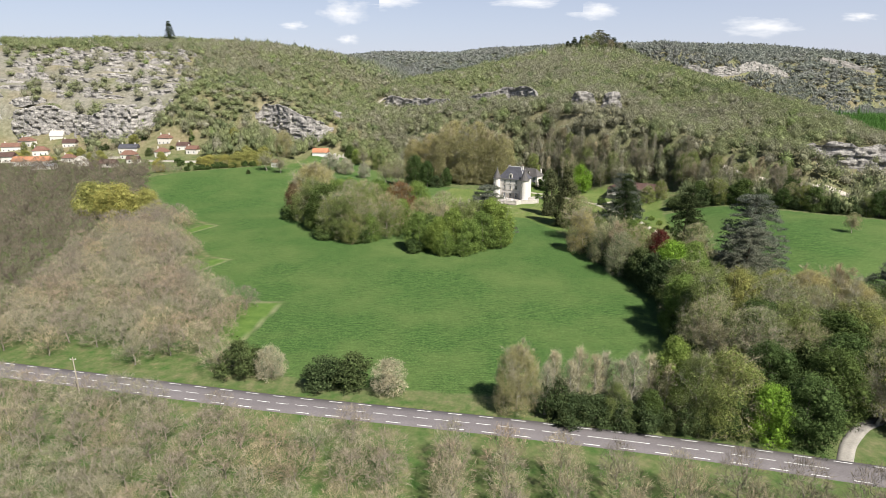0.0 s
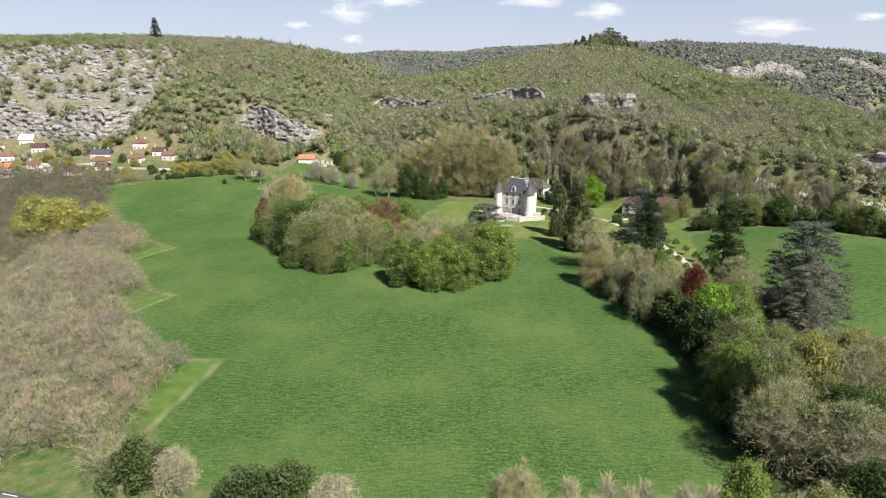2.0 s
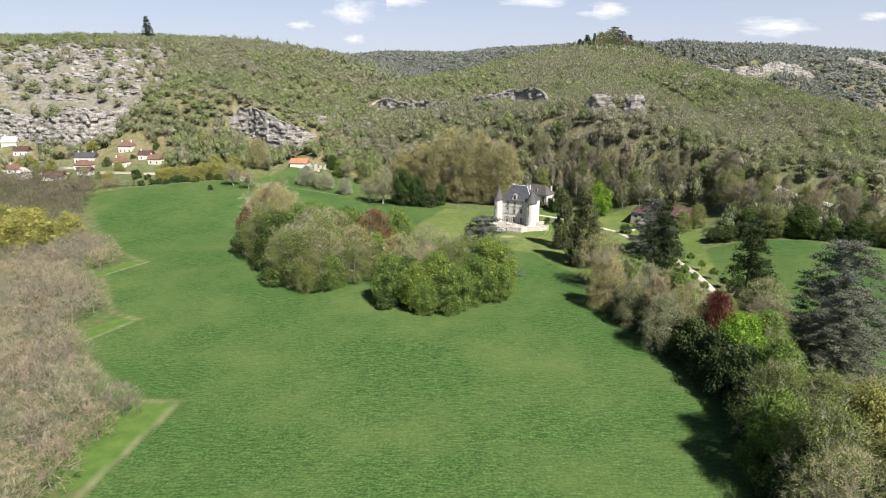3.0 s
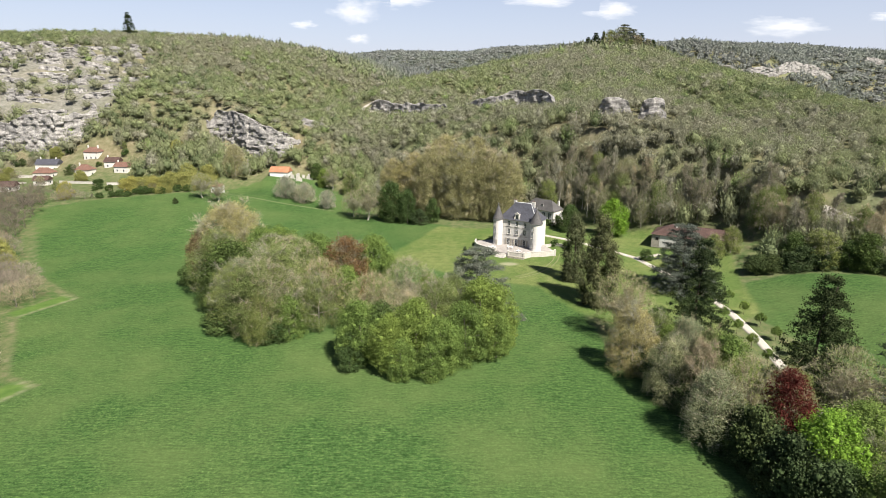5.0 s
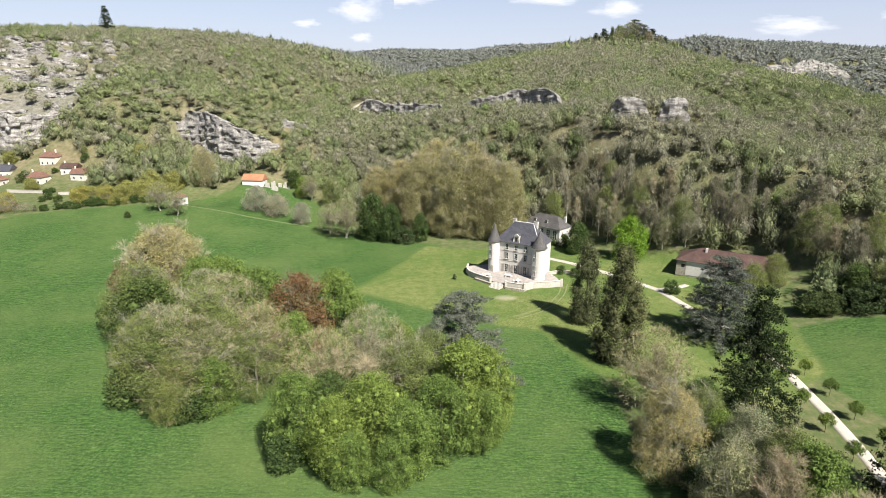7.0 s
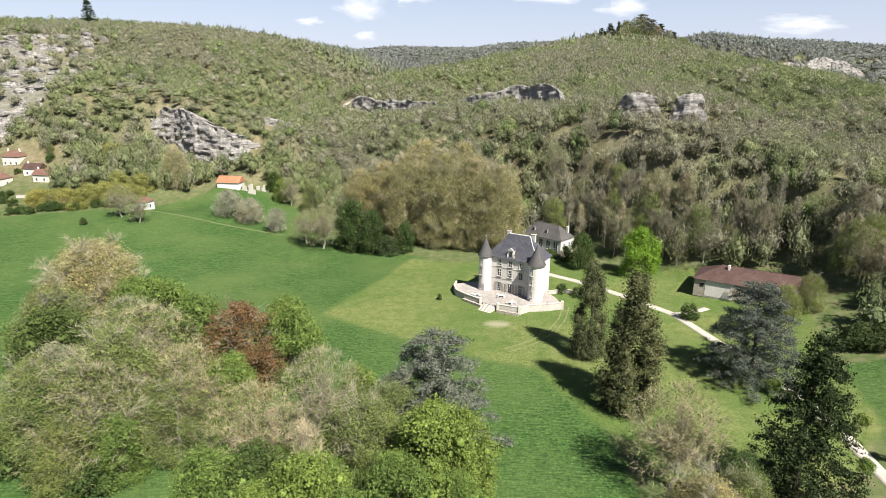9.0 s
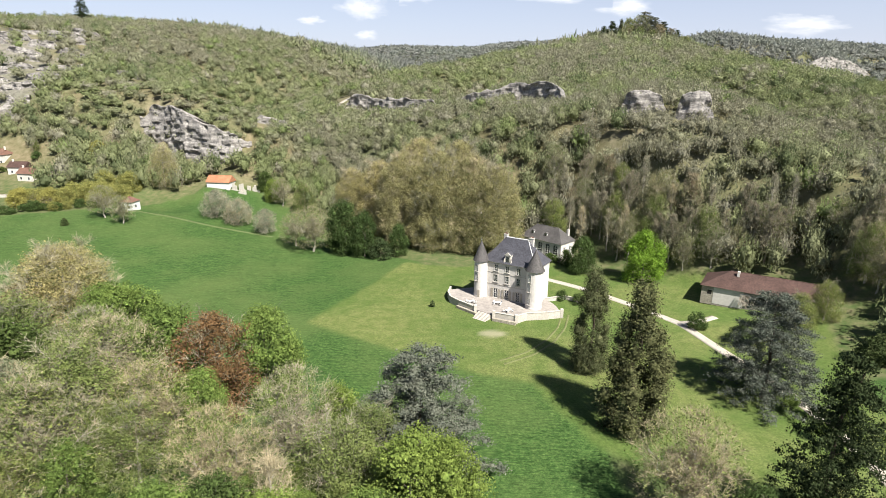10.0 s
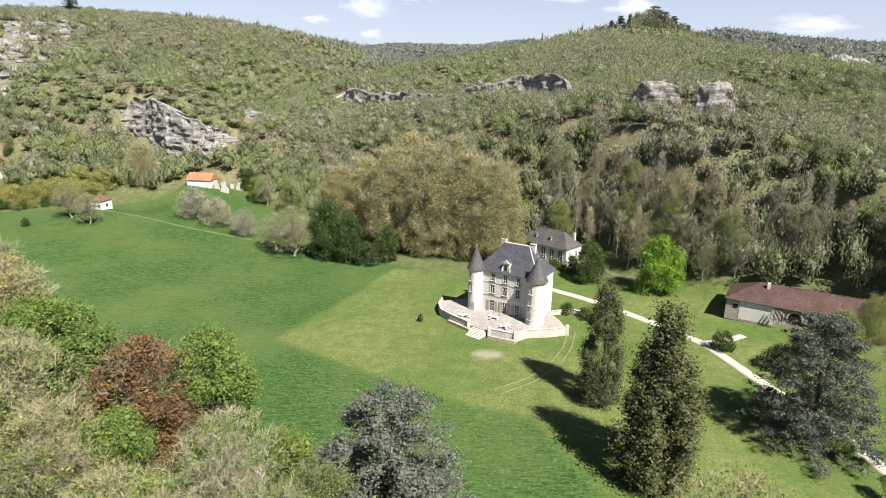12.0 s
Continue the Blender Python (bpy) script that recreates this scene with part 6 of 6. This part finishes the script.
def build_annex():
    root = thing("orangery", pose(47.4, 381.6, 0.3, 0, 0, -43), "pale orangery with tall arched windows and dark slate roof", "house")
    w, d, h = 18.0, 8.5, 6.4
    part("wall", box(bmesh.new(), 0, w, 0, d, -2, h), M_RENDER, root)
    part("plinth", box(bmesh.new(), -0.08, w + 0.08, -0.12, d + 0.1, -2, 1.3, 0.03), M_RUBBLE, root, "rubble stone ground storey")
    part("cornice", box(bmesh.new(), -0.2, w + 0.2, -0.2, d + 0.2, h - 0.25, h, 0.06), M_STONE, root)
    roof = tiled_roof(root, w, d, h, 4.5, M_OLDSLATE, 0.35, 4.2, 4.2, 14, "dark slate hipped roof")
    for k in range(5):
        window(root, on_wall(2.5 + k * 3.3, -0.02, 1.5), 1.8, 4.2, arched=True, bars=(1, 4))
        if k % 2:
            x = 1.7 + k * 2.9
            dm = part("dormer", box(bmesh.new(), x - 0.5, x + 0.5, 1.2, 3.0, h + 1.0, h + 2.3, 0.03), M_WHITE, roof, "small white dormer")
            bm = bmesh.new()
            hull(bm, [(x - 0.65, 1.05, h + 2.3), (x + 0.65, 1.05, h + 2.3), (x + 0.65, 3.2, h + 2.3), (x - 0.65, 3.2, h + 2.3)], [(x - 0.05, 1.05, h + 2.85), (x + 0.05, 1.05, h + 2.85), (x + 0.05, 3.2, h + 2.85), (x - 0.05, 3.2, h + 2.85)])
            part("dormer_roof", bm, M_OLDSLATE, dm)
            part("dormer_window", box(bmesh.new(), x - 0.3, x + 0.3, 1.15, 1.22, h + 1.2, h + 2.1), M_GLASS, dm)
    for y in (2.2, 5.6):
        window(root, on_wall(w + 0.02, y, 2.6, 90), 1.0, 2.4)
    part("chimney", box(bmesh.new(), w - 2.2, w - 1.4, d - 2.2, d - 1.4, h + 1.5, h + 4.2, 0.03), M_RENDER, root)
    stair = part("outside_stair", box(bmesh.new(), 8.0, 13.5, -1.8, -0.13, -2, 0.4, 0.03), M_STONE, root, "pale stone outside stair")
    for k in range(6):
        part("step", box(bmesh.new(), 13.5 + 0.35 * k, 13.85 + 0.35 * k, -1.8, -0.13, -2, 0.35 - 0.35 * (k + 0.5) / 1.6, 0.01), M_STONE, stair)
    return root


def build_barn():
    root = thing("barn", pose(95.6, 332.2, 3.0, 0, 0, -30), "long low rubble barn with a brown tiled roof", "barn")
    w, d, h = 31.0, 12.0, 3.1
    part("wall", box(bmesh.new(), 0, w, 0, d, -2.5, h), M_RUBBLE, root)
    part("patch", box(bmesh.new(), 3.2, 11.0, -0.05, 0.02, -2.0, h - 0.2), M_RENDER, root, "pale rendered stretch of wall")
    tiled_roof(root, w, d, h, 3.7, M_TILE_BROWN, 0.5, 6.5, 0, 18, "brown clay tile roof")
    gable(root, w, d, h, 3.7, M_WHITE, 1)
    part("chimney", box(bmesh.new(), 8.3, 9.0, 4.2, 4.9, h + 2.0, h + 4.3, 0.03), M_RENDER, root, "pale chimney stack")
    # openings are slabs on the solid wall, the inner shade painted near-black
    for x, ww, hh in ((11.8, 2.2, 2.6), (15.4, 3.0, 2.7)):
        o = part("doorway", arch_prism(bmesh.new(), ww, hh, -0.06, 0.1, x, -0.4), M_DARK, root, "dark arched doorway")
        a = bmesh.new()
        for q in np.linspace(0, math.pi, 11):
            c = Matrix.Translation((x + ww / 2 * 1.08 * math.cos(q), -0.1, -0.4 + hh - ww / 2 + ww / 2 * 1.08 * math.sin(q))) @ Matrix.Rotation(-q, 4, "Y")
            bmesh.ops.create_cube(a, size=1, matrix=c @ Matrix.Diagonal((0.35, 0.2, ww * 0.2, 1)))
        part("arch", a, M_STONE, o)
    for x in (2.2, 18.8, 23.0):
        o = part("opening", box(bmesh.new(), x - 0.55, x + 0.55, -0.06, 0.1, 0.7, 1.9), M_DARK, root, "dark unglazed opening")
        part("lintel", box(bmesh.new(), x - 0.8, x + 0.8, -0.1, 0.05, 1.9, 2.15, 0.02), M_STONE, o)
    for i in range(9):
        bm = bmesh.new()
        bmesh.ops.create_cone(bm, cap_ends=True, segments=6, radius1=0.1, radius2=0.07, depth=3.0)
        t = new("timber_post", bpy.data.meshes.new("timber_post"))
        bm.to_mesh(t.data), bm.free()
        t.data.materials.append(M_WOODPOLE)
        c = root.matrix_basis @ Vector((10.2 + i * 0.28, -1.0 - 0.1 * (i % 3), 0.9))
        t.matrix_basis = Matrix.Translation(c) @ Matrix.Rotation(radians(-30), 4, "Z") @ Matrix.Rotation(radians(-18 + 2 * (i % 4)), 4, "X")
        tagged(t, "weathered timber post leaning against the barn", "timber", "timber against the barn")
    return root


def village_house(x, y, yaw, w, d, h, rise, wall, roof, label, hip=0.0, chimneys=1, name="house", z=None):
    root = thing(name, pose(x, y, float(height(x, y)) if z is None else z, 0, 0, yaw), label, "house", "houses of the village")
    part("wall", box(bmesh.new(), 0, w, 0, d, -2.5, h), wall, root)
    tiled_roof(root, w, d, h, rise, roof, 0.4, hip, hip, 8)
    if not hip:
        gable(root, 0, d, h, rise, wall, -1)
        gable(root, w, d, h, rise, wall, 1)
    for k in range(chimneys):
        cx = w * (0.15 + 0.7 * k)
        part("chimney", box(bmesh.new(), cx - 0.35, cx + 0.35, d / 2 - 0.3, d / 2 + 0.3, h + rise - 0.8, h + rise + 1.1, 0.03), wall, root)
    n = max(2, int(w / 3.2))
    for fl in range(max(1, int(h / 2.8))):
        for i in range(n):
            bm = box(bmesh.new(), -0.45, 0.45, -0.05, 0.05, 0, 1.25)
            bmesh.ops.transform(bm, matrix=Matrix.Translation((w * (i + 0.5) / n, 0, 0.9 + 2.75 * fl)), verts=bm.verts)
            o = part("window", bm, M_GLASS, root)
            f = bmesh.new()
            box(f, w * (i + 0.5) / n - 0.6, w * (i + 0.5) / n + 0.6, -0.03, 0.03, 0.8 + 2.75 * fl, 2.25 + 2.75 * fl)
            part("frame", f, M_WHITE, o)
    bm = box(bmesh.new(), w + 0.0, w + 0.06, d * 0.4, d * 0.4 + 0.9, 1.0, 2.2)
    part("window", bm, M_GLASS, root)
    return root


build_annex()
build_barn()
village_house(-100.5, 446.5, -6, 11.5, 7, 5.2, 3.0, M_WHITE, M_TILE_ORANGE, "white house with a bright orange tiled roof", 0, 0, z=8.0)
for x, y, w, h in ((-88.8, 446, 8.0, 5.6), (-81, 447.5, 6.5, 4.2), (-84, 443.6, 4.0, 3.0)):
    r = thing("ruined_wall", pose(x, y, 7.8, 0, 0, -6), "broken pale rubble wall beside the white house", "wall", "ruined walls")
    bm = bmesh.new()
    for k in range(7):
        hh = h * (0.65 + 0.35 * math.sin(k * 1.9 + x))
        box(bm, w * k / 7, w * (k + 1) / 7 + 0.02, 0, 0.6, -2, hh, 0.05)
    part("masonry", bm, M_STONE, r)
village_house(-121.5, 408.6, -8, 5.0, 5.5, 3.6, 2.0, M_WHITE, M_TILE_RED, "small white shed with a red tiled roof", 2.0, 0, "shed", 7.2)
HOUSES = [(-330, 424, 10, 15, 9, 5, 3, 1, 0, "brown"), (-360, 474, 15, 16, 9, 5, 3, 1, 0, "red"), (-354, 486, -10, 13, 8, 5.5, 3, 1, 2.5, "red"), (-326, 461, 20, 12, 8, 5, 3.2, 1, 3.0, "red"), (-306, 410, 5, 27, 9, 4, 3, 0, 0, "orange"),
          (-284, 398, 8, 16, 7, 3, 1.2, 0, 0, "grey"), (-332, 494, 5, 12, 8, 6, 4, 1, 0, "pale"), (-262, 412, -30, 6, 7, 4.5, 3, 0, 0, "pale"), (-242, 406, 10, 12, 7, 3.2, 2.6, 0, 0, "brown"), (-260, 466, 0, 16, 8, 5, 3.2, 2, 0, "slate"),
          (-250, 449, 0, 12, 8, 4, 3, 1, 2.5, "red"), (-230, 471, -5, 11, 8, 6, 3, 2, 2.5, "red"), (-223, 449, -5, 10, 8, 5, 3, 1, 2.5, "red"), (-210, 459, 0, 10, 7, 4.5, 2.6, 1, 0, "brown"), (-345, 446, -20, 13, 8, 5, 3, 1, 0, "red"), (-372, 452, 12, 14, 8, 5, 3, 1, 2.0, "red")]
HOUSES += [(-200, 452, -8, 10, 7, 4.5, 2.6, 1, 0, "red"), (-232, 424, 6, 9, 6, 3.4, 2.4, 0, 0, "brown"), (-372, 430, 5, 13, 8, 5, 3, 1, 2.0, "red"), (-312, 478, 8, 11, 7, 4.5, 3, 1, 0, "brown"), (-290, 440, -6, 10, 7, 4, 2.6, 1, 2.0, "red"), (-384, 470, 4, 12, 8, 5, 3, 1, 0, "brown")]
ROOFS = {"brown": (M_TILE_BROWN, "brown"), "red": (M_TILE_RED, "dull red"), "orange": (M_TILE_ORANGE, "orange-red"), "grey": (M_METAL, "grey metal"), "pale": (M_STONE, "pale stone"), "slate": (M_SLATE, "grey slate")}
for x, y, yaw, w, d, h, rise, ch, hip, rf in HOUSES:
    village_house(x, y, yaw, w * 0.9, d * 0.9, h * 0.85, rise, M_VILLAGE, ROOFS[rf][0], "pale village house with a %s roof" % ROOFS[rf][1], hip, ch)


# ---- garden walls of the village ----
for x, y, yaw, w, h in ((-275, 428, 4, 34, 1.6), (-222, 432, -6, 22, 1.5), (-190, 426, 8, 18, 1.4), (-262, 452, 2, 24, 1.8), (-318, 442, 6, 26, 1.6), (-172, 412, 12, 14, 1.2)):
    r = thing("garden_wall", pose(x, y, float(height(x, y)), 0, 0, yaw), "low pale rubble garden wall in the village", "wall", "garden walls of the village")
    part("masonry", box(bmesh.new(), 0, w, 0, 0.5, -2.0, h, 0.04), M_STONE, r)
    part("coping", box(bmesh.new(), -0.1, w + 0.1, -0.08, 0.58, h, h + 0.12, 0.03), M_RUBBLE, r)


# ---- poles ----
def pole(x, y, h, label):
    root = thing("utility_pole", pose(x, y, float(height(x, y)) - 0.3), label, "pole", "utility poles")
    part("post", lathe(bmesh.new(), [(0.16, 0), (0.10, h)], 10), M_WOODPOLE, root)
    part("crossarm", box(bmesh.new(), -0.7, 0.7, -0.06, 0.06, h - 0.7, h - 0.55, 0.01), M_WOODPOLE, root)
    for k in (-0.6, 0, 0.6):
        part("insulator", lathe(bmesh.new(), [(0.05, h - 0.55), (0.07, h - 0.45), (0.03, h - 0.32)], 8, (k, 0)), M_WHITE, root)


for x, y, h in ((-80.8, 114.2, 9), (-115, 451, 10), (77, 412, 9), (56, 545, 11), (2, 560, 10), (205, 288, 12)):
    pole(x, y, h, "weathered utility pole standing on the verge")


# ---- trees on the skyline ----
plant("conifer", -311, 699, 26, "tall dark lone conifer on the hilltop", "", 0.8)
for kind, dx, dy, h in (("conifer", -38, -5, 15), ("conifer", -28, 2, 18), ("cypress", -20, -2, 17), ("olive", -10, 4, 18), ("bare", 0, 0, 22), ("bare", -15, -8, 14), ("olive", -3, -10, 13), ("bare_brown", 18, -8, 16), ("olive", 10, -10, 12), ("cedar", 6, 6, 25), ("cedar", 14, 2, 22), ("conifer", 24, 0, 20), ("bare_brown", 32, -2, 15), ("conifer", 40, 4, 16), ("olive", 48, 0, 13)):
    plant(kind, KNOLL[0] + dx, KNOLL[1] + dy, h * 1.2, "dark tree on the wooded knoll", "trees on the knoll", 1.25)


# ---- clouds ----
def cloud_material():
    m = bpy.data.materials.new("cloud_vapour")
    m.use_nodes = True
    nt = m.node_tree
    nt.nodes.remove(nt.nodes["Principled BSDF"])
    tc = nt.nodes.new("ShaderNodeTexCoord")
    grad = nt.nodes.new("ShaderNodeTexGradient")
    grad.gradient_type = "SPHERICAL"
    nt.links.new(tc.outputs["Object"], grad.inputs[0])
    info = nt.nodes.new("ShaderNodeObjectInfo")
    off = nt.nodes.new("ShaderNodeVectorMath")
    off.operation = "ADD"
    nt.links.new(tc.outputs["Object"], off.inputs[0])
    nt.links.new(info.outputs["Location"], off.inputs[1])
    puff = noise_tex(nt, off.outputs[0], 1.7, 6, 0.6)
    a = nt.nodes.new("ShaderNodeMath")
    a.operation = "MULTIPLY_ADD"
    a.inputs[1].default_value, a.inputs[2].default_value = 1.5, -0.75
    nt.links.new(puff, a.inputs[0])
    b = nt.nodes.new("ShaderNodeMath")
    b.operation = "ADD"
    nt.links.new(a.outputs[0], b.inputs[0]), nt.links.new(grad.outputs["Fac"], b.inputs[1])
    fac = ramp(nt, b.outputs[0], [(0.30, (0, 0, 0)), (0.95, (0.85, 0.85, 0.85))])
    e = nt.nodes.new("ShaderNodeEmission")
    e.inputs[0].default_value, e.inputs[1].default_value = (0.98, 0.98, 1.0, 1), 0.50
    t, mx = nt.nodes.new("ShaderNodeBsdfTransparent"), nt.nodes.new("ShaderNodeMixShader")
    nt.links.new(fac, mx.inputs[0]), nt.links.new(t.outputs[0], mx.inputs[1]), nt.links.new(e.outputs[0], mx.inputs[2])
    nt.links.new(mx.outputs[0], nt.nodes["Material Output"].inputs[0])
    return m


M_CLOUD = cloud_material()
sheet = bpy.data.meshes.new("cloud")
bm = bmesh.new()
bmesh.ops.create_grid(bm, x_segments=8, y_segments=4, size=1, matrix=Matrix.Rotation(math.pi / 2, 4, "X"))
bm.to_mesh(sheet), bm.free()
sheet.materials.append(M_CLOUD)
for x, z, w, h in ((-705, 529, 255, 123), (-395, 599, 329, 72), (602, 596, 389, 65), (1085, 536, 300, 86), (2263, 431, 393, 94), (2955, 499, 181, 51), (-1064, 439, 136, 44), (-677, 348, 122, 51)):
    o = new("cloud", sheet)
    o.location, o.scale = (x, 4400, z), (w, 1, h)
    o.visible_shadow = False
    tagged(o, "small white fair-weather cloud in the sky", "cloud", "clouds", "structure")
